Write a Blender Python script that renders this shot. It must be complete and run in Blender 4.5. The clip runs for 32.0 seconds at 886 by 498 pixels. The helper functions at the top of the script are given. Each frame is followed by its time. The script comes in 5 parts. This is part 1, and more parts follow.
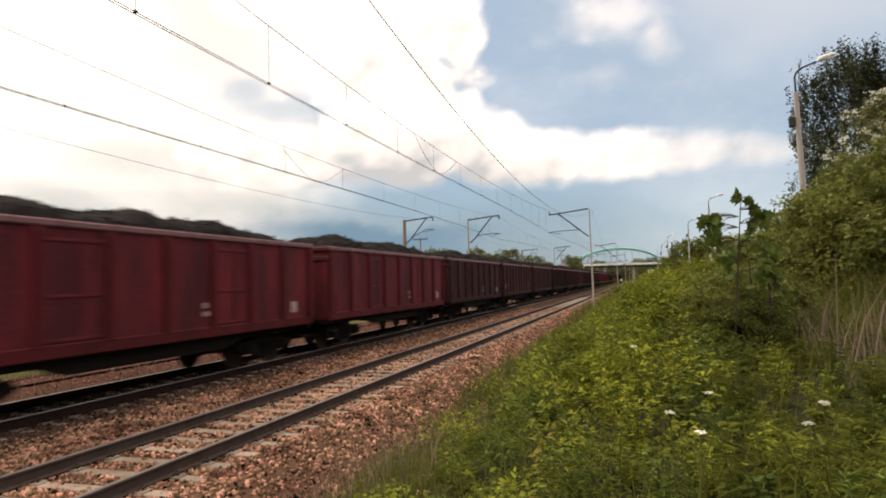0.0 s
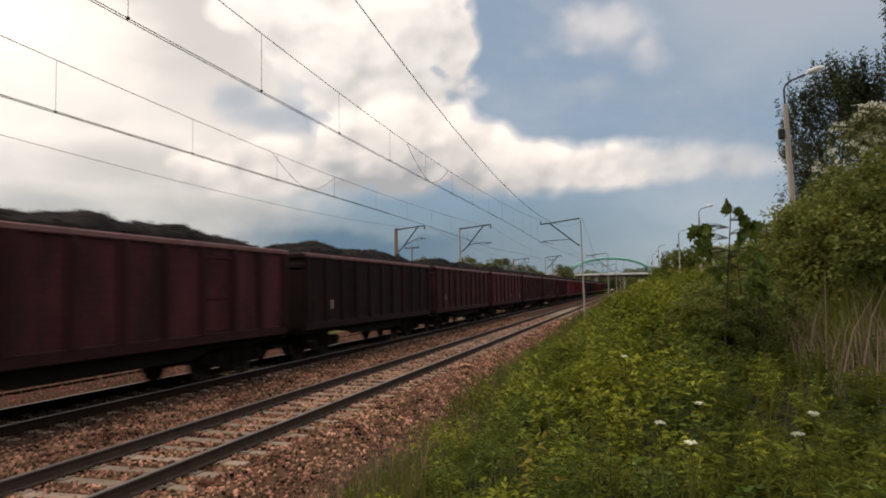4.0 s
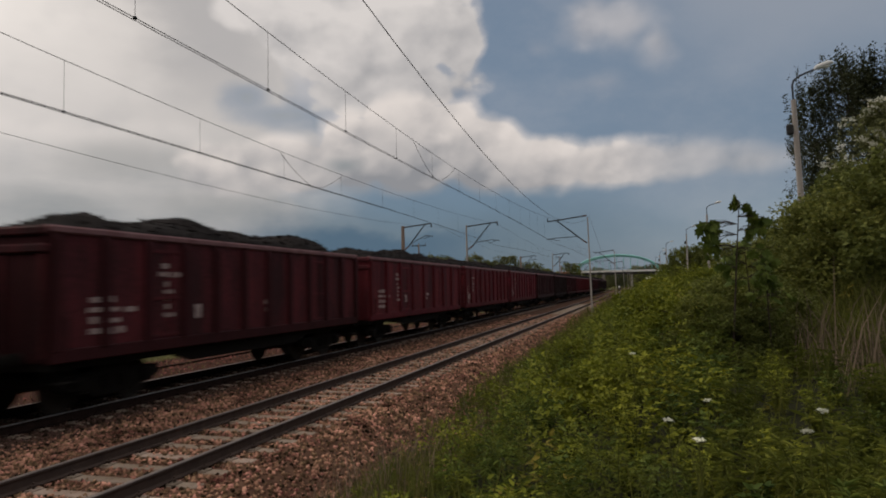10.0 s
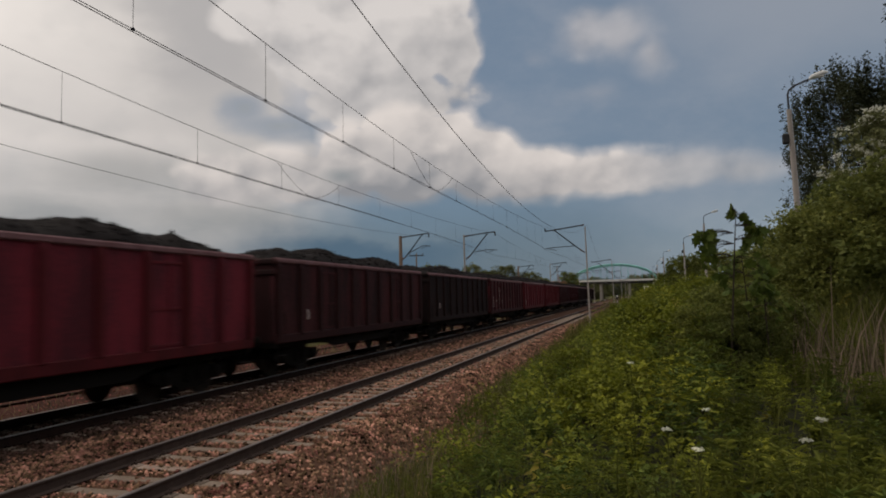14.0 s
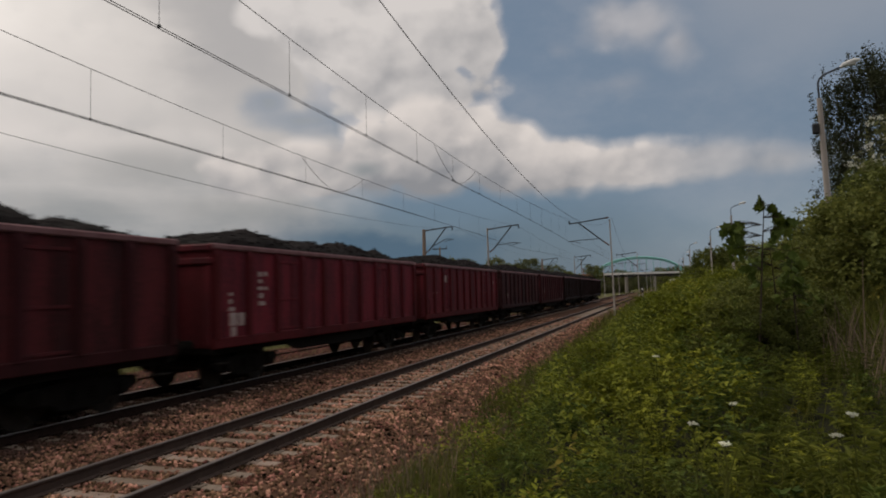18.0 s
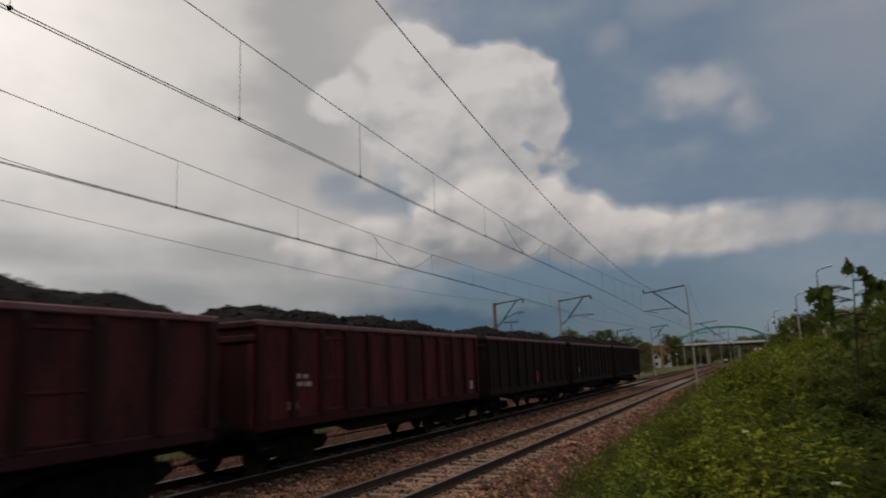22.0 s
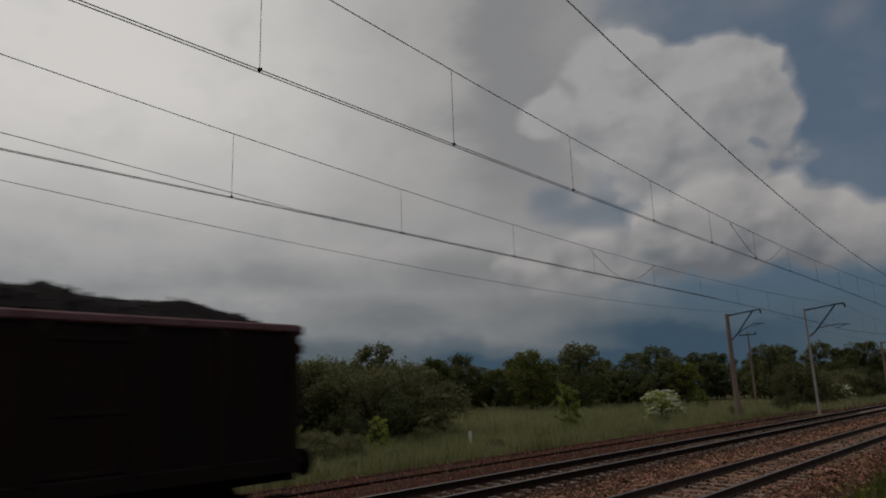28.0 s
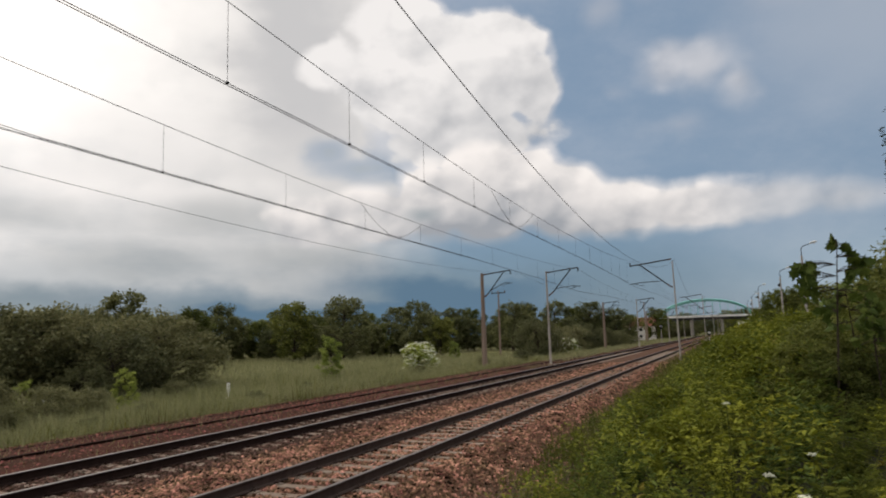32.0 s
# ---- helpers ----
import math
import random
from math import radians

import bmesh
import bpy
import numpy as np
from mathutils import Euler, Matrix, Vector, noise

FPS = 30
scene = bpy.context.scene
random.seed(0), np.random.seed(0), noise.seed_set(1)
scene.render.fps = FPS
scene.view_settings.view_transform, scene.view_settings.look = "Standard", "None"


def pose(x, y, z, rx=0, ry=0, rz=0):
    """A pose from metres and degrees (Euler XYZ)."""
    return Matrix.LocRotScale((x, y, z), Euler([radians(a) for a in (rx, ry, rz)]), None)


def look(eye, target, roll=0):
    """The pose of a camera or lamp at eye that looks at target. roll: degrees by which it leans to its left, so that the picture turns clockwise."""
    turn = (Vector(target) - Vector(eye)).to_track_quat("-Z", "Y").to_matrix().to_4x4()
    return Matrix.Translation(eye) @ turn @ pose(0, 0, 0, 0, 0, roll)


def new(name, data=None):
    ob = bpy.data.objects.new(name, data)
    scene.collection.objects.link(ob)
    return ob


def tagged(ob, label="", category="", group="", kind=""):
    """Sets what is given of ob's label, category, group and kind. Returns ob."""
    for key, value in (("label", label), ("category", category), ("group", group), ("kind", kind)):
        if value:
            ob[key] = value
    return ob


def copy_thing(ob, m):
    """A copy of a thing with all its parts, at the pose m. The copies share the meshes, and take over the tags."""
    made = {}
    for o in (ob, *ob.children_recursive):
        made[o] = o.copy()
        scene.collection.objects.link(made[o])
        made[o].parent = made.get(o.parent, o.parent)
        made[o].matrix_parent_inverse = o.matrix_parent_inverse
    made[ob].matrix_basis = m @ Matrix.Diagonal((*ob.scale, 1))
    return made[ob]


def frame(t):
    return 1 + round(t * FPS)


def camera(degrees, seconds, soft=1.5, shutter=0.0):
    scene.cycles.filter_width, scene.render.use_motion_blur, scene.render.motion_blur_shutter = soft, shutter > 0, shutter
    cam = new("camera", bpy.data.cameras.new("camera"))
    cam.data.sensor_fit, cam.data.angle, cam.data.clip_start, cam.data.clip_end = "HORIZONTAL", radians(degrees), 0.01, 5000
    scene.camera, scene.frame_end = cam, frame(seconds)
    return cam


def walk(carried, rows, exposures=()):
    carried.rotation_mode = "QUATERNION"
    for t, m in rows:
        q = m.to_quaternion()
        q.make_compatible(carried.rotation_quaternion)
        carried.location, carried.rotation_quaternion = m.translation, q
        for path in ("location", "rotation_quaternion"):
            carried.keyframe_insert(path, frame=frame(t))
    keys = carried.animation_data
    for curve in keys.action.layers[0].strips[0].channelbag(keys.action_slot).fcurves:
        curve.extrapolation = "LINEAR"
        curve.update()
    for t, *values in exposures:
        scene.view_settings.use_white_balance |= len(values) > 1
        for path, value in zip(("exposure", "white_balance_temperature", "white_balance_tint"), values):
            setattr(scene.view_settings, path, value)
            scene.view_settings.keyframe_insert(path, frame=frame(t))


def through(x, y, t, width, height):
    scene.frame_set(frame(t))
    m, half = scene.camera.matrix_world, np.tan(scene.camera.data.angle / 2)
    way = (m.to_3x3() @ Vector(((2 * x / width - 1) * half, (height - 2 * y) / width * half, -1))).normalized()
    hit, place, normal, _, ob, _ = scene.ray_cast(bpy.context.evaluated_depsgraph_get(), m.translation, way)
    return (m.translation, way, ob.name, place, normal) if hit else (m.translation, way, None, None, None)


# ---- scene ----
# Camera: a hand-held phone that stands on the bank and turns.  (seconds, yaw, pitch, roll)
EYE = (0.0, 0.0, 2.13)
PATH = [
    (0, 16.24, 2.70, 1.25), (0.5, 15.98, 2.99, 1.16), (1, 16.22, 3.17, 1.17), (1.5, 16.28, 3.10, 1.45),
    (2, 15.98, 3.07, 1.20), (2.5, 16.24, 3.48, 1.03), (3, 16.07, 3.44, 1.01), (3.5, 15.49, 3.46, 0.91),
    (5.5, 15.70, 3.25, 1.10), (6, 15.68, 3.18, 1.19), (6.5, 15.62, 2.91, 1.24), (7, 16.02, 2.81, 1.35),
    (7.5, 16.02, 2.94, 1.11), (8, 15.77, 2.80, 1.04), (8.5, 15.65, 2.61, 1.34), (9, 15.82, 3.04, 1.31),
    (9.5, 16.10, 2.97, 1.28), (10, 16.10, 3.24, 1.12), (10.5, 15.90, 3.26, 1.04), (11, 15.69, 3.93, 0.75),
    (11.5, 15.42, 3.74, 1.03), (12, 14.81, 4.01, 0.83), (12.5, 15.15, 3.62, 1.18), (13, 15.41, 3.51, 1.10),
    (13.5, 15.39, 3.79, 1.09), (14, 15.91, 4.06, 1.29), (14.5, 15.69, 4.01, 0.98), (16.5, 16.34, 3.49, 1.47),
    (17, 16.90, 3.48, 1.22), (17.5, 17.49, 3.54, 1.21), (18, 17.89, 3.54, 1.36), (18.5, 18.72, 3.67, 1.45),
    (19, 18.90, 3.28, 1.47), (19.5, 18.95, 3.35, 1.65), (20, 18.83, 3.63, 1.58), (20.5, 19.15, 4.98, 1.31),
    (21, 20.21, 6.83, 1.27), (21.5, 21.35, 8.71, 1.49), (22, 23.90, 9.93, 2.33), (22.5, 27.91, 10.49, 2.24),
    (23, 31.87, 10.67, 2.65), (23.5, 35.99, 10.86, 2.72), (24, 38.11, 10.36, 2.37), (24.5, 37.82, 9.60, 1.88),
    (25, 37.24, 8.75, 1.80), (25.5, 37.70, 8.19, 1.73), (26, 37.48, 8.29, 1.07), (26.5, 40.43, 11.02, 1.80),
    (28.5, 42.20, 11.91, 1.91), (29, 38.62, 9.58, 2.05), (29.5, 36.60, 8.01, 1.27), (30, 32.88, 7.18, 1.72),
    (30.5, 30.13, 6.93, 1.40), (31, 27.36, 6.80, 1.35), (31.5, 24.74, 7.07, 1.61), (32, 22.80, 7.37, 1.57),
]

cam = camera(66.0, 32.0, soft=1.9, shutter=0.6)
# seconds, stops, white balance
EXPOSURES = [(0.0, 0.75, 7600, 14), (1.0, 0.5, 7500, 14), (3.5, 0.3, 7300, 13), (5.5, -0.25, 7000, 13), (7.0, -0.45, 6900, 13), (11.0, -0.48, 6900, 13), (20.0, -0.55, 6900, 13), (22.0, -0.7, 6800, 12), (24.0, -1.22, 6500, 10), (28.5, -1.45, 6500, 10),
             (29.6, -1.45, 6500, 10), (30.0, -1.3, 6500, 10), (30.5, -0.9, 6500, 10), (31.0, -0.45, 6600, 10), (31.5, -0.06, 6700, 11), (32.0, -0.05, 6700, 11)]
walk(cam, [(t, pose(*EYE, 90 + p, r, y)) for t, y, p, r in PATH], EXPOSURES)

# ---- sky, clouds and sun ----
SUN_AZ, SUN_EL = -66.0, 58.0          # degrees from the track's direction, clockwise; height


def make_world():
    world = bpy.data.worlds.new("sky")
    scene.world = world
    world.use_nodes = True
    nt = world.node_tree
    nt.nodes.clear()

    def node(kind, **kw):
        n = nt.nodes.new(kind)
        for k, v in kw.items():
            n.inputs[k].default_value = v
        return n

    def put(sock, v):
        if isinstance(v, (int, float)):
            sock.default_value = v
        else:
            nt.links.new(v, sock)

    def m(op, a, b=0.0, c=None, clamp=False):
        n = nt.nodes.new("ShaderNodeMath")
        n.operation, n.use_clamp = op, clamp
        put(n.inputs[0], a)
        put(n.inputs[1], b)
        if c is not None:
            put(n.inputs[2], c)
        return n.outputs[0]

    def ramp(v, lo, hi, a=0.0, b=1.0):
        n = nt.nodes.new("ShaderNodeMapRange")
        n.interpolation_type = "SMOOTHSTEP"
        put(n.inputs[0], v)
        for i, q in enumerate((lo, hi, a, b)):
            n.inputs[i + 1].default_value = q
        return n.outputs[0]

    def mixc(f, a, b):
        n = nt.nodes.new("ShaderNodeMix")
        n.data_type = "RGBA"
        put(n.inputs[0], f)
        for s, v in ((n.inputs[6], a), (n.inputs[7], b)):
            if isinstance(v, tuple):
                s.default_value = (*v, 1)
            else:
                nt.links.new(v, s)
        return n.outputs[2]

    geo = node("ShaderNodeTexCoord").outputs["Generated"]
    sep = nt.nodes.new("ShaderNodeSeparateXYZ")
    nt.links.new(geo, sep.inputs[0])
    deg = 180 / math.pi
    az = m("MULTIPLY", m("ARCTAN2", sep.outputs[0], sep.outputs[1]), deg)
    el = m("MULTIPLY", m("ARCSINE", sep.outputs[2]), deg)

    def noise3(scale, detail, rough, shift=0.0):
        n = node("ShaderNodeTexNoise", Scale=scale, Detail=detail, Roughness=rough)
        mp = nt.nodes.new("ShaderNodeMapping")
        mp.inputs["Location"].default_value = (shift, shift * 0.7, 0)
        mp.inputs["Scale"].default_value = (1, 1, 1.7)
        nt.links.new(geo, mp.inputs[0])
        nt.links.new(mp.outputs[0], n.inputs["Vector"])
        return n

    big = noise3(6.5, 3, 0.5)
    fine = noise3(24.0, 5, 0.5, 3.1)
    sb = nt.nodes.new("ShaderNodeSeparateColor")
    nt.links.new(big.outputs["Color"], sb.inputs[0])
    sf = nt.nodes.new("ShaderNodeSeparateColor")
    nt.links.new(fine.outputs["Color"], sf.inputs[0])
    wa = m("ADD", m("MULTIPLY_ADD", sb.outputs[0], 9.0, -4.5), m("MULTIPLY_ADD", sf.outputs[0], 2.6, -1.3))
    we = m("ADD", m("MULTIPLY_ADD", sb.outputs[1], 4.0, -2.0), m("MULTIPLY_ADD", sf.outputs[1], 1.6, -0.8))
    azw, elw = m("ADD", az, wa), m("ADD", el, we)

    def brighter(c, k):
        n = nt.nodes.new("ShaderNodeVectorMath")
        n.operation = "SCALE"
        nt.links.new(c, n.inputs[0])
        n.inputs["Scale"].default_value = k
        return n.outputs[0]

    # direction noise: billows for the heaped clouds, and how far they face the light from the upper left
    def puff(shift):
        def at(scale_):
            mp = nt.nodes.new("ShaderNodeMapping")
            mp.inputs["Location"].default_value = shift
            mp.inputs["Scale"].default_value = (scale_, scale_, scale_ * 1.25)
            nt.links.new(geo, mp.inputs[0])
            return mp.outputs[0]

        n = node("ShaderNodeTexNoise", Scale=1.0, Detail=5, Roughness=0.48)
        nt.links.new(at(11.0), n.inputs["Vector"])
        heap = None
        for size, gain in ((13.0, 0.60), (34.0, 0.20)):
            v = nt.nodes.new("ShaderNodeTexVoronoi")
            v.feature = "SMOOTH_F1"
            v.inputs["Scale"].default_value, v.inputs["Smoothness"].default_value = 1.0, 0.35
            warp = nt.nodes.new("ShaderNodeVectorMath")
            warp.operation = "MULTIPLY_ADD"
            nt.links.new(n.outputs["Color"], warp.inputs[0])
            warp.inputs[1].default_value = (1.3, 1.3, 1.3)
            nt.links.new(at(size), warp.inputs[2])
            nt.links.new(warp.outputs[0], v.inputs["Vector"])
            q = m("MULTIPLY", m("SUBTRACT", 0.5, v.outputs["Distance"]), gain)
            heap = q if heap is None else m("ADD", heap, q)
        return m("ADD", m("SUBTRACT", n.outputs[0], 0.5), heap)

    n0 = puff((0, 0, 0))
    relief = m("SUBTRACT", n0, puff((0.17, 0.0, -0.27)))

    def shape(blobs, swell):
        """Depth inside a heap of ellipses, in degrees: azimuth, height, half width, half height."""
        s = None
        for a_, e_, ra, re in blobs:
            dx = m("DIVIDE", m("SUBTRACT", az, a_), ra)
            dy = m("DIVIDE", m("SUBTRACT", el, e_), re)
            d = m("MULTIPLY", m("SUBTRACT", 1.0, m("SQRT", m("ADD", m("MULTIPLY", dx, dx), m("MULTIPLY", dy, dy)))), min(ra, re))
            s = d if s is None else m("SMOOTH_MAX", s, d, 0.5)
        return m("MULTIPLY_ADD", n0, swell, s)

    tower = shape([(-22.5, 21.3, 9.3, 5.2), (-26.0, 25.6, 4.4, 3.2), (-31.6, 22.3, 3.0, 2.4), (-17.2, 23.6, 4.4, 3.0), (-14.9, 20.6, 3.0, 3.2), (-20.0, 16.6, 7.0, 2.8)], 2.2)
    bank = shape([(-33.0, 9.8, 4.0, 2.2), (-28.2, 10.4, 4.5, 2.5), (-23.3, 11.3, 3.8, 3.2), (-18.4, 11.9, 5.2, 4.4), (-13.0, 11.3, 5.0, 3.3), (-14.8, 14.0, 2.6, 1.9), (-8.2, 10.2, 5.5, 2.5),
                  (-1.8, 9.9, 6.5, 2.1), (4.4, 9.7, 5.5, 1.5)], 1.5)
    tail_ = shape([(8.6, 9.3, 5.0, 0.9), (3.0, 10.0, 6.0, 1.4)], 1.2)
    small = shape([(-3.3, 20.8, 2.3, 1.6), (-0.6, 20.6, 2.4, 1.7), (1.9, 18.8, 1.5, 1.9)], 2.0)
    scraps = shape([(-8.6, 25.6, 1.8, 1.7), (-13.5, 28.0, 3.4, 1.2), (-2.5, 16.2, 1.6, 0.5), (-7.6, 19.2, 0.8, 0.6), (10.0, 24.5, 6.0, 1.3), (-1.5, 27.5, 5.0, 1.6)], 2.0)
    in_tower = ramp(tower, -0.35, 0.55)
    in_bank = m("MULTIPLY", m("MULTIPLY", ramp(bank, -0.4, 0.7), ramp(el, 5.2, 8.4)), ramp(az, 12.0, -4.0, 0.45, 1.0))
    in_tail = m("MULTIPLY", ramp(tail_, -0.6, 1.2), 0.65)
    in_small = m("MULTIPLY", ramp(small, -0.9, 1.5), 0.68)
    in_scraps = m("MULTIPLY", ramp(scraps, -0.6, 1.6), 0.42)
    # one opening in the grey layer, between the tower and the bank
    gap = ramp(shape([(-32.0, 15.6, 1.8, 0.9), (-29.3, 14.2, 2.6, 0.8), (-26.6, 13.4, 2.0, 0.5)], 1.5), -0.8, 1.0)
    chink = ramp(shape([(-24.2, 10.3, 1.3, 0.6)], 0.8), -0.4, 0.5)
    veil = m("MULTIPLY", ramp(m("MULTIPLY_ADD", n0, 7.0, az), -19.0, -30.0), ramp(elw, -4.0, 5.0))
    veil = m("MULTIPLY", veil, m("SUBTRACT", 1.0, m("MULTIPLY", gap, 0.5)))

    # grey layer: paler high up, with darker rolls low down
    rolls = noise3(4.2, 5, 0.6, 7.7)
    stretch = nt.nodes.new("ShaderNodeMapping")
    stretch.inputs["Scale"].default_value = (1, 1, 3.6)
    stretch.inputs["Location"].default_value = (0.35, 0.2, 0.1)
    nt.links.new(geo, stretch.inputs[0])
    nt.links.new(stretch.outputs[0], rolls.inputs["Vector"])
    low = ramp(el, 16.0, 4.0)
    dark = m("MULTIPLY", low, ramp(rolls.outputs[0], 0.40, 0.66))
    grey = mixc(ramp(elw, 3.0, 12.0), (0.47, 0.495, 0.515), (0.72, 0.715, 0.715))
    grey = mixc(m("MULTIPLY", ramp(elw, 9.0, 24.0), ramp(azw, -28.0, -68.0)), grey, (1.3, 1.26, 1.21))
    grey = mixc(ramp(azw, -30.0, -70.0), grey, brighter(grey, 1.28))
    # the layer is a little darker round the tower's foot
    grey = mixc(m("MULTIPLY", ramp(m("ABSOLUTE", m("ADD", azw, 35.0)), 7.0, 1.0), ramp(el, 12.0, 19.0)), grey, (0.60, 0.605, 0.62))
    folds = None
    for k in ((-56.5, 9.6, 7.5, 0.9), (-47.0, 6.6, 7.0, 1.3), (-33.5, 6.6, 5.0, 1.2), (-41.5, 10.0, 5.0, 1.6)):
        q = ramp(shape([k], 2.0), -0.9, 1.3)
        folds = q if folds is None else m("MAXIMUM", folds, q)
    strip = ramp(shape([(-63.0, 7.2, 9.0, 1.0), (-52.0, 12.0, 10.0, 0.8)], 1.5), -0.8, 1.2)
    grey = mixc(m("MULTIPLY", strip, 0.7), grey, (1.0, 0.975, 0.96))
    grey = mixc(m("MULTIPLY", folds, 0.36), grey, (0.24, 0.28, 0.30))
    grey = mixc(m("MULTIPLY", ramp(elw, 5.0, 2.8), ramp(azw, -40.0, -52.0)), grey, (0.23, 0.285, 0.33))
    grey = mixc(m("ADD", m("MULTIPLY", dark, 0.34), m("MULTIPLY", relief, -0.25), clamp=True), grey, (0.27, 0.33, 0.38))

    # clear air behind, thinner clouds in it
    wisps = noise3(3.0, 7, 0.62, 1.3)
    thin = mixc(ramp(wisps.outputs[0], 0.40, 0.72), (0.23, 0.335, 0.465), (0.36, 0.44, 0.545))
    thin = mixc(m("MULTIPLY", ramp(el, 13.0, 6.0), ramp(az, 6.0, -12.0)), thin, (0.155, 0.27, 0.395))
    thin = mixc(m("MULTIPLY", ramp(el, 9.0, 1.0), ramp(az, -6.0, 18.0)), thin, (0.40, 0.53, 0.64))
    thin = mixc(m("MULTIPLY", ramp(el, 12.0, 22.0), ramp(az, -4.0, 12.0)), thin, (0.42, 0.485, 0.57))

    def lit(value, top=(0.96, 0.925, 0.905)):
        return mixc(m("ADD", value, m("MULTIPLY", relief, 0.95), clamp=True), (0.36, 0.385, 0.425), top)

    def line(*terms):
        v = terms[0]
        for t_ in terms[1:]:
            v = m("ADD", v, t_)
        return v

    on_tower = line(0.75, m("MULTIPLY", m("ADD", az, 22.0), -0.017), m("MULTIPLY", m("ADD", el, -20.0), 0.042), ramp(tower, 1.6, 0.0, 0.0, 0.08))
    crest = m("SUBTRACT", ramp(az, -5.0, -17.0, 12.0, 15.6), ramp(az, -20.0, -32.0, 0.0, 3.4))
    on_bank = line(0.95, m("MULTIPLY", m("SUBTRACT", crest, el), -0.14), ramp(az, -4.0, 10.0, 0.0, -0.12))
    cloud = mixc(veil, thin, grey)
    cloud = mixc(in_scraps, cloud, (0.62, 0.62, 0.64))
    cloud = mixc(in_small, cloud, lit(0.66))
    cloud = mixc(in_tower, cloud, lit(on_tower, (0.90, 0.89, 0.89)))
    cloud = mixc(m("MULTIPLY", gap, 0.36), cloud, (0.31, 0.375, 0.42))
    cloud = mixc(in_tail, cloud, lit(0.6))
    cloud = mixc(in_bank, cloud, lit(on_bank))
    cloud = mixc(m("MULTIPLY", chink, 0.6), cloud, (0.27, 0.335, 0.375))
    # rain haze over the horizon, bluer than the cloud
    haze = m("MULTIPLY", m("MAXIMUM", m("MULTIPLY", ramp(elw, 4.8, 2.0), ramp(azw, -56.0, -40.0)), m("MULTIPLY", ramp(elw, 8.0, 4.4), ramp(azw, -38.0, -26.0))), ramp(azw, 12.0, -20.0))
    cloud = mixc(haze, cloud, (0.115, 0.20, 0.29))
    body = m("MAXIMUM", m("MAXIMUM", m("MAXIMUM", in_tower, in_bank), m("MAXIMUM", veil, gap)), m("MAXIMUM", haze, m("MAXIMUM", in_tail, in_small)))
    # unseen sky added to shape the light: bright overhead, dark low behind the viewer
    around = m("MAXIMUM", ramp(m("ABSOLUTE", m("ADD", az, 20.0)), 75.0, 130.0), ramp(el, 36.0, 70.0))
    unseen_sky = mixc(ramp(rolls.outputs[0], 0.3, 0.7), (1.55, 1.49, 1.42), (1.05, 1.03, 1.01))
    unseen_sky = mixc(ramp(el, 42.0, 10.0), unseen_sky, (0.13, 0.15, 0.18))
    cloud = mixc(around, cloud, unseen_sky)
    cover = m("MAXIMUM", body, m("MAXIMUM", around, 0.75))

    sky = nt.nodes.new("ShaderNodeTexSky")
    sky.sky_type = "NISHITA"
    sky.sun_disc = False
    sky.sun_elevation, sky.sun_rotation = radians(SUN_EL), radians(SUN_AZ)
    sky.air_density, sky.dust_density, sky.ozone_density = 1.0, 1.5, 2.0
    b1 = node("ShaderNodeBackground", Strength=0.085)
    nt.links.new(sky.outputs[0], b1.inputs[0])
    b2 = node("ShaderNodeBackground", Strength=1.0)
    nt.links.new(cloud, b2.inputs[0])
    mix = nt.nodes.new("ShaderNodeMixShader")
    nt.links.new(cover, mix.inputs[0])
    nt.links.new(b1.outputs[0], mix.inputs[1])
    nt.links.new(b2.outputs[0], mix.inputs[2])
    out = nt.nodes.new("ShaderNodeOutputWorld")
    nt.links.new(mix.outputs[0], out.inputs[0])


make_world()
sun = new("sun", bpy.data.lights.new("sun", "SUN"))
sun.data.energy, sun.data.angle, sun.data.color = 1.3, radians(20), (1.0, 0.92, 0.80)
a, e = radians(SUN_AZ), radians(SUN_EL)
sun.matrix_world = look((math.sin(a) * math.cos(e) * 50, math.cos(a) * math.cos(e) * 50, math.sin(e) * 50), (0, 0, 0))

# ---- materials ----


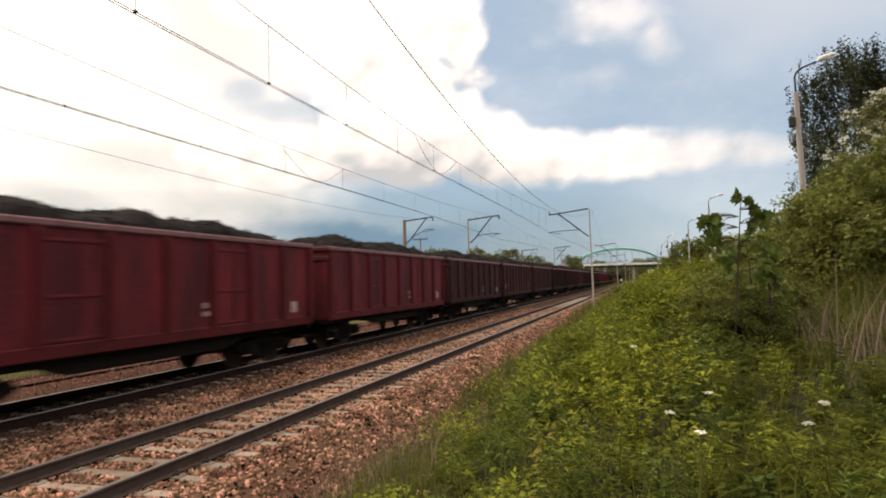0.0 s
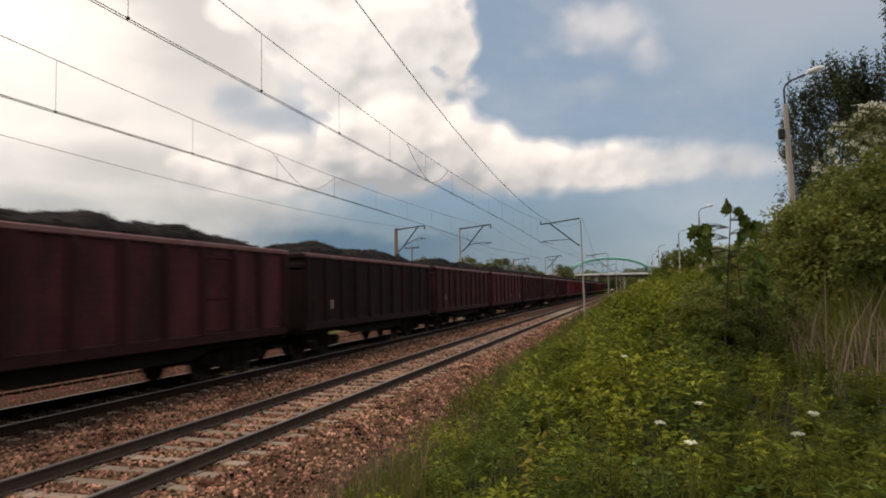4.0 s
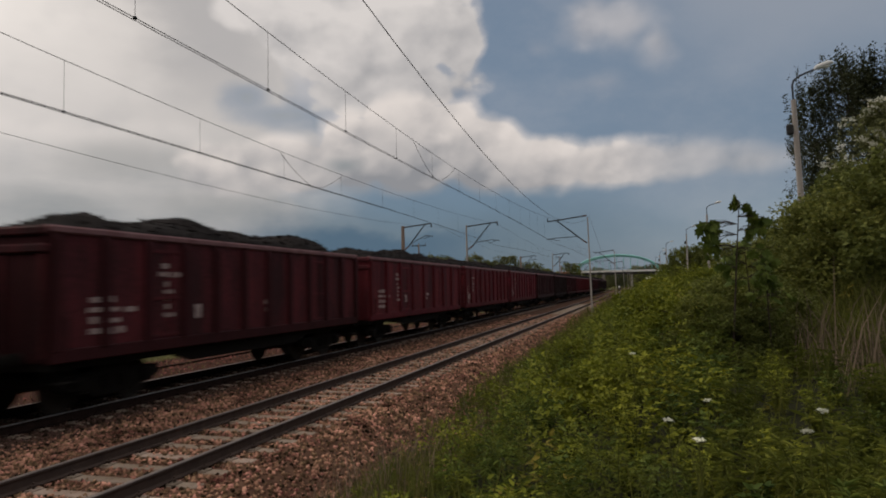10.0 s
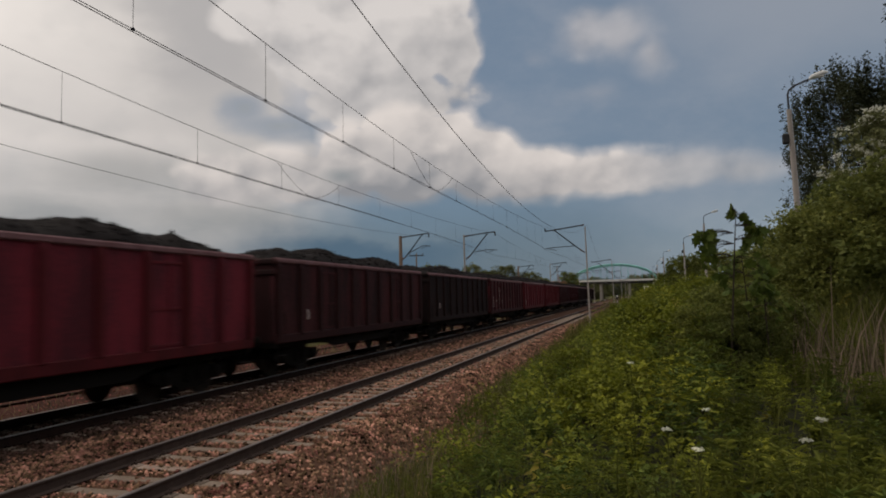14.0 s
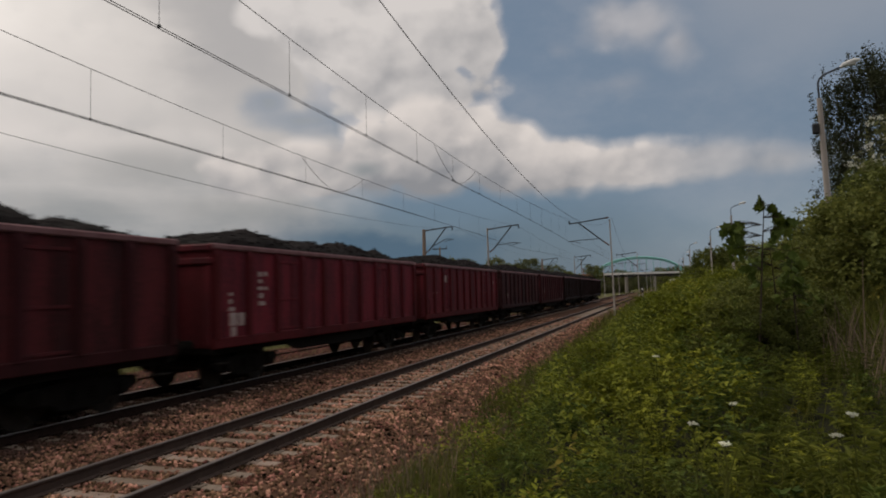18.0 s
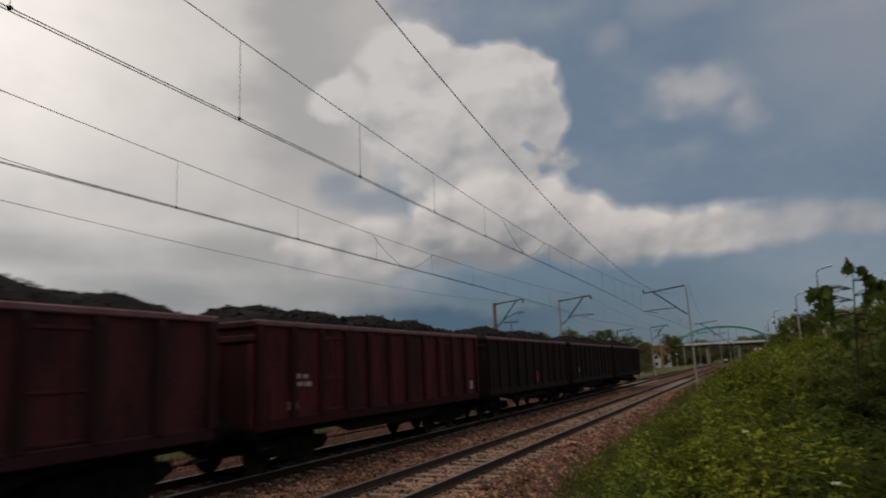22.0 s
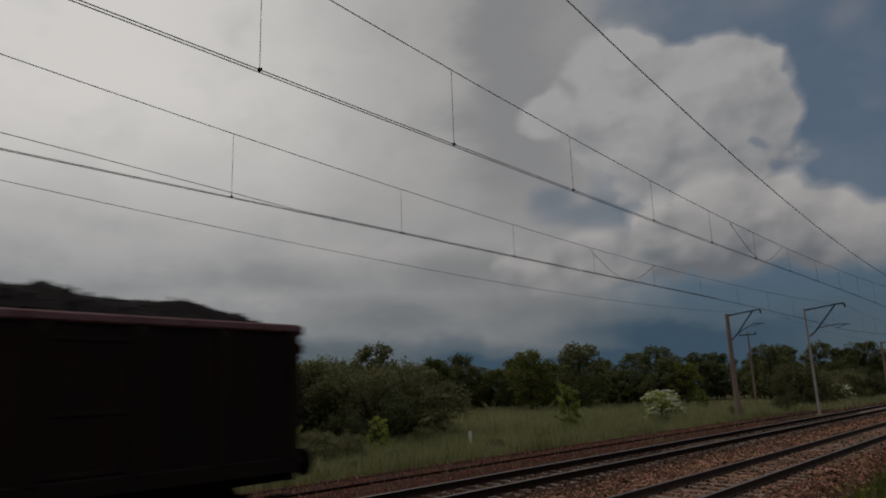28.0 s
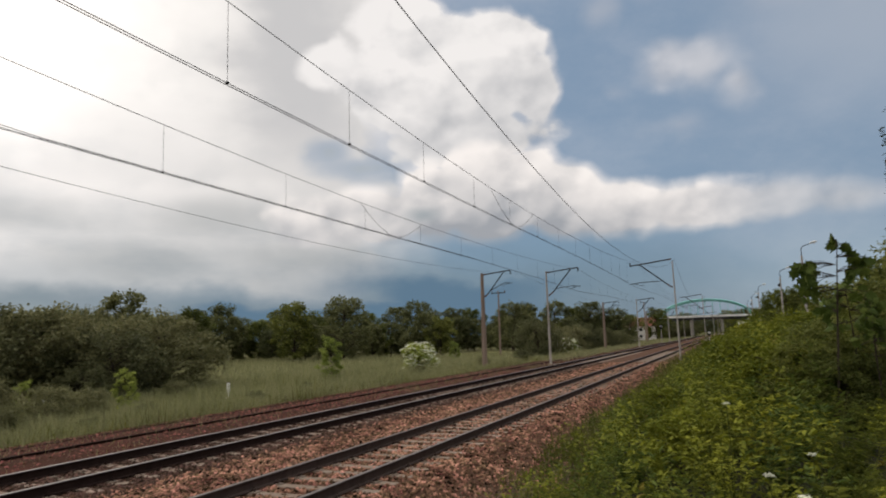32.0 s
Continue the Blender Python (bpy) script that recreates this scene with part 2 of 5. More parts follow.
def material(name, colour, rough=0.8, second=None, scale=6.0, amount=0.5, fine=60.0, bump=0.2, metal=0.0, streak=0.0, island=0.0, objects=0.0, spec=0.3, hard=0.28):
    """Two scales of variation between colour and second; streak stretches the large one upright; island and objects vary pieces in value."""
    mat = bpy.data.materials.new(name)
    mat.use_nodes = True
    nt = mat.node_tree
    bsdf = nt.nodes["Principled BSDF"]
    bsdf.inputs["Metallic"].default_value = metal
    bsdf.inputs["Specular IOR Level"].default_value = spec
    tc = nt.nodes.new("ShaderNodeTexCoord").outputs["Object"]
    mp = nt.nodes.new("ShaderNodeMapping")
    nt.links.new(tc, mp.inputs[0])
    mp.inputs["Scale"].default_value = (1, 1, 1 - streak)
    n1 = nt.nodes.new("ShaderNodeTexNoise")
    n1.inputs["Scale"].default_value, n1.inputs["Detail"].default_value, n1.inputs["Roughness"].default_value = scale, 5, 0.65
    n2 = nt.nodes.new("ShaderNodeTexNoise")
    n2.inputs["Scale"].default_value, n2.inputs["Detail"].default_value = fine, 3
    nt.links.new(mp.outputs[0], n1.inputs["Vector"])
    nt.links.new(tc, n2.inputs["Vector"])
    second = second or tuple(c * 0.55 for c in colour)
    ramp = nt.nodes.new("ShaderNodeMapRange")
    ramp.inputs[1].default_value, ramp.inputs[2].default_value = 0.5 - hard, 0.5 + hard
    add = nt.nodes.new("ShaderNodeMath")
    add.operation = "MULTIPLY_ADD"
    nt.links.new(n2.outputs[0], add.inputs[0])
    add.inputs[1].default_value = 0.35
    sub = nt.nodes.new("ShaderNodeMath")
    sub.operation = "SUBTRACT"
    nt.links.new(n1.outputs[0], sub.inputs[0])
    sub.inputs[1].default_value = 0.175
    nt.links.new(sub.outputs[0], add.inputs[2])
    nt.links.new(add.outputs[0], ramp.inputs[0])
    fac = nt.nodes.new("ShaderNodeMath")
    fac.operation = "MULTIPLY"
    nt.links.new(ramp.outputs[0], fac.inputs[0])
    fac.inputs[1].default_value = amount * 2 if amount < 0.5 else 1.0
    mix = nt.nodes.new("ShaderNodeMix")
    mix.data_type = "RGBA"
    nt.links.new(fac.outputs[0], mix.inputs[0])
    mix.inputs[6].default_value, mix.inputs[7].default_value = (*colour, 1), (*second, 1)
    col = mix.outputs[2]
    if island or objects:
        hsv = nt.nodes.new("ShaderNodeHueSaturation")
        if island:
            r = nt.nodes.new("ShaderNodeNewGeometry").outputs["Random Per Island"]
        else:
            r = nt.nodes.new("ShaderNodeObjectInfo").outputs["Random"]
        amp = island or objects
        v = nt.nodes.new("ShaderNodeMapRange")
        v.inputs[3].default_value, v.inputs[4].default_value = 1 - amp, 1 + amp
        nt.links.new(r, v.inputs[0])
        nt.links.new(v.outputs[0], hsv.inputs["Value"])
        hh = nt.nodes.new("ShaderNodeMapRange")
        hh.inputs[3].default_value, hh.inputs[4].default_value = 0.5 + 0.03 * amp, 0.5 - 0.03 * amp
        nt.links.new(r, hh.inputs[0])
        nt.links.new(hh.outputs[0], hsv.inputs["Hue"])
        nt.links.new(col, hsv.inputs["Color"])
        col = hsv.outputs[0]
    nt.links.new(col, bsdf.inputs["Base Color"])
    rr = nt.nodes.new("ShaderNodeMapRange")
    rr.inputs[3].default_value, rr.inputs[4].default_value = max(0.03, rough - 0.12), min(1, rough + 0.12)
    nt.links.new(n2.outputs[0], rr.inputs[0])
    nt.links.new(rr.outputs[0], bsdf.inputs["Roughness"])
    if bump:
        bp = nt.nodes.new("ShaderNodeBump")
        bp.inputs["Strength"].default_value, bp.inputs["Distance"].default_value = bump, 0.02
        nt.links.new(add.outputs[0], bp.inputs["Height"])
        nt.links.new(bp.outputs[0], bsdf.inputs["Normal"])
    return mat


def leaf_material(name, colour, second, amp=0.35, through=0.35, scale=0.6):
    mat = material(name, colour, 0.65, second, scale, 0.5, 9.0, 0.0, island=amp, spec=0.1)
    nt = mat.node_tree
    bsdf, out = nt.nodes["Principled BSDF"], nt.nodes["Material Output"]
    # each plant has its own tone
    tone = nt.nodes.new("ShaderNodeHueSaturation")
    one = nt.nodes.new("ShaderNodeObjectInfo").outputs["Random"]
    for socket, lo, hi in (("Value", 0.68, 1.32), ("Hue", 0.512, 0.488)):
        r = nt.nodes.new("ShaderNodeMapRange")
        r.inputs[3].default_value, r.inputs[4].default_value = lo, hi
        nt.links.new(one, r.inputs[0])
        nt.links.new(r.outputs[0], tone.inputs[socket])
    nt.links.new(bsdf.inputs["Base Color"].links[0].from_socket, tone.inputs["Color"])
    nt.links.new(tone.outputs[0], bsdf.inputs["Base Color"])
    tr = nt.nodes.new("ShaderNodeBsdfTranslucent")
    nt.links.new(tone.outputs[0], tr.inputs[0])
    mx = nt.nodes.new("ShaderNodeMixShader")
    mx.inputs[0].default_value = through
    nt.links.new(bsdf.outputs[0], mx.inputs[1])
    nt.links.new(tr.outputs[0], mx.inputs[2])
    nt.links.new(mx.outputs[0], out.inputs[0])
    return mat


M = {
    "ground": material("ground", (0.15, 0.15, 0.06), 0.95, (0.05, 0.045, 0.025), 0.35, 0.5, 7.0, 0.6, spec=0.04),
    "ballast": material("ballast", (0.13, 0.072, 0.048), 0.92, (0.045, 0.024, 0.017), 3.0, 0.5, 22.0, 1.0, spec=0.04),
    "stone": material("stone", (0.375, 0.226, 0.145), 0.9, (0.064, 0.029, 0.020), 2.0, 0.5, 30.0, 0.4, island=1.0, spec=0.04, hard=0.16),
    "old_soil": material("old_soil", (0.075, 0.027, 0.020), 0.95, (0.032, 0.018, 0.012), 1.2, 0.5, 16.0, 0.8, spec=0.04),
    "old_stone": material("old_stone", (0.26, 0.13, 0.095), 0.9, (0.08, 0.032, 0.024), 2.0, 0.5, 30.0, 0.4, island=1.0, spec=0.04),
    "rail_side": material("rail_side", (0.085, 0.062, 0.054), 0.8, (0.045, 0.033, 0.029), 5.0, 0.5, 60.0, 0.3, spec=0.04),
    # rust of the rail sides, taken darker to hold the train's shade
    "shaded_rust": material("shaded_rust", (0.036, 0.022, 0.019), 0.85, (0.02, 0.013, 0.011), 5.0, 0.5, 60.0, 0.3, spec=0.04),
    "rail_head": material("rail_head", (0.17, 0.15, 0.145), 0.5, (0.10, 0.082, 0.075), 3.0, 0.5, 80.0, 0.05, metal=0.5),
    "polished_head": material("polished_head", (0.30, 0.28, 0.27), 0.4, (0.20, 0.17, 0.155), 3.0, 0.5, 80.0, 0.05, metal=0.8),
    "concrete": material("concrete", (0.31, 0.255, 0.215), 0.9, (0.15, 0.105, 0.08), 3.0, 0.5, 40.0, 0.35, objects=0.2, spec=0.04),
    "pole": material("pole", (0.44, 0.41, 0.385), 0.88, (0.30, 0.265, 0.24), 2.0, 0.5, 30.0, 0.3, streak=0.7, spec=0.04),
    "old_pole": material("old_pole", (0.30, 0.23, 0.19), 0.9, (0.19, 0.14, 0.115), 2.0, 0.5, 30.0, 0.3, streak=0.7, spec=0.04),
    "steel": material("steel", (0.045, 0.047, 0.05), 0.6, (0.025, 0.025, 0.027), 6.0, 0.5, 50.0, 0.2, metal=0.4),
    "insulator": material("insulator", (0.11, 0.055, 0.04), 0.25, (0.08, 0.04, 0.03), 6.0, 0.3, 50.0, 0.0),
    "wire": material("wire", (0.05, 0.052, 0.055), 0.6, (0.03, 0.03, 0.032), 3.0, 0.5, 30.0, 0.0, metal=0.5),
    "green_paint": material("green_paint", (0.22, 0.55, 0.52), 0.5, (0.17, 0.45, 0.43), 0.8, 0.5, 9.0, 0.1),
    "white_paint": material("white_paint", (0.84, 0.84, 0.82), 0.6, (0.70, 0.69, 0.67), 1.2, 0.5, 20.0, 0.1),
    "deck": material("deck", (0.035, 0.034, 0.033), 0.8, (0.02, 0.02, 0.02), 0.6, 0.5, 8.0, 0.2),
    "coal": material("coal", (0.017, 0.0145, 0.015), 0.9, (0.008, 0.007, 0.007), 2.0, 0.5, 18.0, 1.0, spec=0.06),
    "bogie": material("bogie", (0.012, 0.010, 0.009), 0.9, (0.007, 0.006, 0.005), 4.0, 0.5, 40.0, 0.3, spec=0.12),
    "tyre": material("tyre", (0.05, 0.042, 0.038), 0.6, (0.025, 0.02, 0.018), 4.0, 0.5, 40.0, 0.1, metal=0.3),
    "marking": material("marking", (0.52, 0.46, 0.44), 0.7, (0.20, 0.12, 0.12), 5.0, 0.5, 40.0, 0.1),
    "bark": material("bark", (0.075, 0.06, 0.048), 0.95, (0.035, 0.028, 0.022), 5.0, 0.5, 25.0, 0.8, streak=0.7, spec=0.04),
    "leaf_dark": leaf_material("leaf_dark", (0.15, 0.158, 0.068), (0.085, 0.098, 0.042), 0.3),
    "leaf_shrub": leaf_material("leaf_shrub", (0.175, 0.178, 0.086), (0.10, 0.105, 0.05), 0.25),
    "leaf_birch": leaf_material("leaf_birch", (0.058, 0.068, 0.034), (0.03, 0.037, 0.02), 0.35, 0.25),
    "leaf_mid": leaf_material("leaf_mid", (0.17, 0.185, 0.046), (0.082, 0.10, 0.028)),
    "leaf_light": leaf_material("leaf_light", (0.30, 0.35, 0.085), (0.19, 0.24, 0.06), 0.3, 0.45),
    "leaf_weed": leaf_material("leaf_weed", (0.245, 0.262, 0.028), (0.11, 0.128, 0.016), 0.25, 0.3, 1.6),
    "leaf_green": leaf_material("leaf_green", (0.105, 0.145, 0.028), (0.042, 0.066, 0.014), 0.45, 0.28, 1.6),
    "leaf_feather": leaf_material("leaf_feather", (0.145, 0.165, 0.028), (0.056, 0.072, 0.014), 0.4, 0.4, 1.3),
    "leaf_yellow": leaf_material("leaf_yellow", (0.36, 0.27, 0.05), (0.22, 0.19, 0.04)),
    "grass": leaf_material("grass", (0.125, 0.135, 0.032), (0.065, 0.075, 0.02), 0.45),
    "meadow": leaf_material("meadow", (0.36, 0.35, 0.19), (0.20, 0.21, 0.095), 0.3, 0.35, 0.25),
    "straw": leaf_material("straw", (0.29, 0.22, 0.16), (0.13, 0.096, 0.072), 0.5),
    "blossom": leaf_material("blossom", (0.84, 0.84, 0.74), (0.68, 0.69, 0.56), 0.15, 0.5),
    "lamp_glass": material("lamp_glass", (0.70, 0.72, 0.72), 0.25, (0.6, 0.6, 0.6), 4.0, 0.3, 30.0, 0.0),
    "wall_white": material("wall_white", (0.62, 0.60, 0.57), 0.85, (0.5, 0.48, 0.45), 1.0, 0.4, 12.0, 0.1),
    "roof": material("roof", (0.22, 0.07, 0.05), 0.85, (0.13, 0.05, 0.04), 1.0, 0.5, 12.0, 0.2),
    "glass_dark": material("glass_dark", (0.03, 0.035, 0.04), 0.12, (0.02, 0.02, 0.025), 1.0, 0.3, 12.0, 0.0, spec=0.5),
}
M["rim"] = material("rim", (0.25, 0.145, 0.155), 0.65, (0.12, 0.05, 0.055), 2.5, 0.5, 25.0, 0.15, spec=0.12)
# ballast of the far track: the train's shade is put into this colour
M["shaded_stone"] = material("shaded_stone", (0.11, 0.072, 0.055), 0.9, (0.042, 0.025, 0.019), 2.0, 0.5, 30.0, 0.4, island=0.8, spec=0.04)
M["patch"] = material("patch", (0.30, 0.025, 0.025), 0.7, (0.15, 0.018, 0.018), 4.0, 0.5, 30.0, 0.1)


def shaded_bank_soil():
    """Pale grass beyond the tracks; dark earth on the bank, the weeds' shade put into its colour."""
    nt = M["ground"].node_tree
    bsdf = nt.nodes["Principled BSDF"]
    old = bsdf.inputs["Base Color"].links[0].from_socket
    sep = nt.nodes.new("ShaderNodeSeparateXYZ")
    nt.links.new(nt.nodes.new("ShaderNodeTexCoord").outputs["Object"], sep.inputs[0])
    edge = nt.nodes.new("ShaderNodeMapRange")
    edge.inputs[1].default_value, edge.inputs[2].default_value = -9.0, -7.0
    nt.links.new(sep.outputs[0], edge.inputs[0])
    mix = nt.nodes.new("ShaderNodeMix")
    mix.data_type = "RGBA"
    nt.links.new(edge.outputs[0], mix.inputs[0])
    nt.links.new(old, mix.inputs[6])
    # earth tone taken near black: the shade between the weeds is in it
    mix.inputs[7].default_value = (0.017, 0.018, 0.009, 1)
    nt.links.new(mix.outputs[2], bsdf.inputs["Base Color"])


shaded_bank_soil()
WAGON = {
    "R": material("wagon_red", (0.16, 0.022, 0.031), 0.62, (0.072, 0.016, 0.021), 1.3, 0.5, 14.0, 0.15, streak=0.75, objects=0.12, hard=0.11, spec=0.12),
    "D": material("wagon_dull_red", (0.105, 0.021, 0.026), 0.66, (0.038, 0.013, 0.015), 1.3, 0.5, 14.0, 0.15, streak=0.75, objects=0.12, hard=0.11, spec=0.12),
    "B": material("wagon_brown", (0.075, 0.021, 0.025), 0.72, (0.026, 0.012, 0.013), 1.3, 0.5, 14.0, 0.15, streak=0.75, objects=0.12, hard=0.11, spec=0.12),
    "K": material("wagon_blackened", (0.025, 0.012, 0.012), 0.78, (0.012, 0.008, 0.008), 1.1, 0.5, 14.0, 0.15, streak=0.75, objects=0.12, hard=0.11, spec=0.12),
}
# tones of the ribs, sills and end walls, darkened most on dull red and brown
WAGON["R_rib"] = material("red_rib", (0.125, 0.016, 0.021), 0.7, (0.046, 0.010, 0.012), 1.6, 0.5, 14.0, 0.15, streak=0.75, objects=0.12, spec=0.12)
WAGON["D_rib"] = material("dull_red_rib", (0.055, 0.012, 0.015), 0.75, (0.025, 0.009, 0.010), 1.6, 0.5, 14.0, 0.15, streak=0.75, objects=0.12, spec=0.12)
WAGON["B_rib"] = material("brown_rib", (0.045, 0.016, 0.017), 0.75, (0.022, 0.010, 0.011), 1.6, 0.5, 14.0, 0.15, streak=0.75, objects=0.12, spec=0.12)
WAGON["K_rib"] = material("blackened_rib", (0.026, 0.013, 0.013), 0.8, (0.014, 0.009, 0.009), 1.6, 0.5, 14.0, 0.15, streak=0.75, objects=0.12, spec=0.12)

# ---- mesh helpers ----


class Geo:
    """Collects pieces of one mesh."""

    def __init__(self):
        self.v, self.f = [], []

    def add(self, verts, faces):
        k = len(self.v)
        self.v += [tuple(p) for p in verts]
        self.f += [tuple(i + k for i in q) for q in faces]
        return self

    def box(self, x, y, z, sx, sy, sz, c=0.0, turn=None):
        """A box round its centre, with chamfered edges where c is given."""
        hx, hy, hz = sx / 2, sy / 2, sz / 2
        if c <= 0:
            vs = [Vector((i * hx, j * hy, k * hz)) for i in (-1, 1) for j in (-1, 1) for k in (-1, 1)]
            fs = [(0, 1, 3, 2), (4, 6, 7, 5), (0, 4, 5, 1), (2, 3, 7, 6), (0, 2, 6, 4), (1, 5, 7, 3)]
        else:
            c = min(c, hx * 0.9, hy * 0.9, hz * 0.9)
            vs, idx = [], {}
            for i in (-1, 1):
                for j in (-1, 1):
                    for k in (-1, 1):
                        for axis in range(3):
                            p = [i * (hx - c), j * (hy - c), k * (hz - c)]
                            p[axis] += c * (i, j, k)[axis]
                            idx[i, j, k, axis] = len(vs)
                            vs.append(Vector(p))
            fs = []
            for s in (-1, 1):
                fs.append([idx[s, j, k, 0] for j, k in ((-1, -1), (1, -1), (1, 1), (-1, 1))])
                fs.append([idx[i, s, k, 1] for i, k in ((-1, -1), (1, -1), (1, 1), (-1, 1))])
                fs.append([idx[i, j, s, 2] for i, j in ((-1, -1), (1, -1), (1, 1), (-1, 1))])
            for p in (-1, 1):
                for q in (-1, 1):
                    fs.append([idx[-1, p, q, 1], idx[1, p, q, 1], idx[1, p, q, 2], idx[-1, p, q, 2]])
                    fs.append([idx[p, -1, q, 0], idx[p, 1, q, 0], idx[p, 1, q, 2], idx[p, -1, q, 2]])
                    fs.append([idx[p, q, -1, 0], idx[p, q, 1, 0], idx[p, q, 1, 1], idx[p, q, -1, 1]])
            for i in (-1, 1):
                for j in (-1, 1):
                    for k in (-1, 1):
                        fs.append([idx[i, j, k, a] for a in range(3)])
        if turn is not None:
            vs = [turn @ p for p in vs]
        return self.add([(p[0] + x, p[1] + y, p[2] + z) for p in vs], fs)

    def tube(self, path, radii, seg=8, caps=True):
        """A round bar along a path; radii a number or one for each point."""
        path = [Vector(p) for p in path]
        if not hasattr(radii, "__len__"):
            radii = [radii] * len(path)
        k, n = len(self.v), len(path)
        side = None
        for i, p in enumerate(path):
            d = (path[min(i + 1, n - 1)] - path[max(i - 1, 0)]).normalized()
            if side is None:
                side = d.orthogonal().normalized()
            side = (side - d * side.dot(d)).normalized()
            up = d.cross(side)
            for s in range(seg):
                w = 2 * math.pi * s / seg
                self.v.append(tuple(p + (side * math.cos(w) + up * math.sin(w)) * radii[i]))
        for i in range(n - 1):
            for s in range(seg):
                t = (s + 1) % seg
                self.f.append((k + i * seg + s, k + i * seg + t, k + (i + 1) * seg + t, k + (i + 1) * seg + s))
        if caps:
            self.f.append(tuple(k + s for s in range(seg))[::-1])
            self.f.append(tuple(k + (n - 1) * seg + s for s in range(seg)))
        return self

    def extrude_y(self, profile, y0, y1):
        """A closed profile of (x, z) pulled along y."""
        n = len(profile)
        vs = [(x, y0, z) for x, z in profile] + [(x, y1, z) for x, z in profile]
        fs = [(i, (i + 1) % n, n + (i + 1) % n, n + i) for i in range(n)] + [tuple(range(n))[::-1], tuple(range(n, 2 * n))]
        return self.add(vs, fs)

    def mesh(self, name, mat, smooth=False):
        me = bpy.data.meshes.new(name)
        me.from_pydata(self.v, [], self.f)
        if len(self.f) < 30000:
            bm = bmesh.new()
            bm.from_mesh(me)
            bmesh.ops.recalc_face_normals(bm, faces=bm.faces)
            bm.to_mesh(me)
            bm.free()
        if smooth:
            me.polygons.foreach_set("use_smooth", [True] * len(me.polygons))
        me.materials.append(mat)
        return me


def thing(name, label, category, m=None, group="", kind="", data=None):
    ob = new(name, data)
    if m is not None:
        ob.matrix_basis = m
    return tagged(ob, label, category, group, kind)


def part(name, geo, mat, parent, label="", m=None, smooth=False):
    """One mesh under a thing or a part; geo is a Geo or a ready mesh."""
    me = geo.mesh(name, mat, smooth) if isinstance(geo, Geo) else geo
    ob = new(name, me)
    ob.parent = parent
    if m is not None:
        ob.matrix_basis = m
    return tagged(ob, label)


def big_mesh(name, verts, faces, mat, smooth=False):
    """A mesh from number arrays: verts n x 3, faces m x k."""
    me = bpy.data.meshes.new(name)
    nf, k = faces.shape
    me.vertices.add(len(verts))
    me.vertices.foreach_set("co", np.ascontiguousarray(verts, dtype=np.float32).ravel())
    me.loops.add(nf * k)
    me.loops.foreach_set("vertex_index", np.ascontiguousarray(faces, dtype=np.int32).ravel())
    me.polygons.add(nf)
    me.polygons.foreach_set("loop_start", np.arange(0, nf * k, k, dtype=np.int32))
    if smooth:
        me.polygons.foreach_set("use_smooth", np.ones(nf, dtype=bool))
    me.update(calc_edges=True)
    me.materials.append(mat)
    return me


def unit(v):
    return v / np.maximum(np.linalg.norm(v, axis=-1, keepdims=True), 1e-9)


def leaves(rng, at, size, long=1.6, up=0.35, along=None):
    """Folded leaves at the points: four points each, two faces, tips bent down. Returns verts and faces."""
    n = len(at)
    size = np.broadcast_to(np.asarray(size, float), (n,))[:, None]
    d = unit(rng.normal(size=(n, 3)) * (1, 1, 0.6)) if along is None else unit(along + rng.normal(size=(n, 3)) * 0.35)
    nrm = unit(rng.normal(size=(n, 3)) + (0, 0, up * 4))
    side = unit(np.cross(d, nrm))
    nrm = np.cross(side, d)
    tip = at + d * size * long - nrm * size * 0.25
    mid = at + d * size * long * 0.45
    v = np.stack([at, mid + side * size * 0.5 + nrm * size * 0.1, tip, mid - side * size * 0.5 + nrm * size * 0.1], axis=1).reshape(-1, 3)
    b = (np.arange(n) * 4)[:, None]
    f = np.concatenate([b + (0, 1, 2), b + (0, 2, 3)], axis=1).reshape(-1, 3)
    return v, f


def blades(rng, at, height, width, lean=0.35):
    """Grass blades: two bends each, narrowing upwards."""
    n = len(at)
    height = np.broadcast_to(np.asarray(height, float), (n,))[:, None]
    a = rng.uniform(0, 2 * np.pi, n)
    side = np.stack([np.cos(a), np.sin(a), np.zeros(n)], axis=1) * (np.asarray(width) / 2)
    b = rng.uniform(0, 2 * np.pi, n)
    bend = np.stack([np.cos(b), np.sin(b), np.zeros(n)], axis=1) * height * (rng.uniform(0.1, 1, n) * lean)[:, None]
    up = np.array((0, 0, 1.0)) * height
    v = np.stack([at - side, at + side, at + up * 0.6 + bend * 0.4 + side * 0.7, at + up * 0.6 + bend * 0.4 - side * 0.7, at + up + bend], axis=1).reshape(-1, 3)
    k = (np.arange(n) * 5)[:, None]
    f = np.concatenate([k + (0, 1, 2), k + (0, 2, 3), k + (3, 2, 4)], axis=1).reshape(-1, 3)
    return v, f


def join(pieces):
    vs, fs, k = [], [], 0
    for v, f in pieces:
        vs.append(v)
        fs.append(f + k)
        k += len(v)
    return np.concatenate(vs), np.concatenate(fs)


# ---- ground ----
NEAR, FAR, OLD = -6.40, -10.90, -15.25          # centre lines of the three tracks
GX = np.array([-4000, -120, -40, -18.2, -17.0, -16.4, -13.2, -12.9, -12.3, -4.2, -3.4, -2.4, 0.0, 3.0, 8.0, 30, 4000.0])
GZ = np.array([-1.0, -1.0, -0.95, -0.75, -0.50, -0.36, -0.36, -0.45, -0.66, -0.66, -0.50, -0.22, 0.42, 0.72, 1.0, 1.2, 1.2])


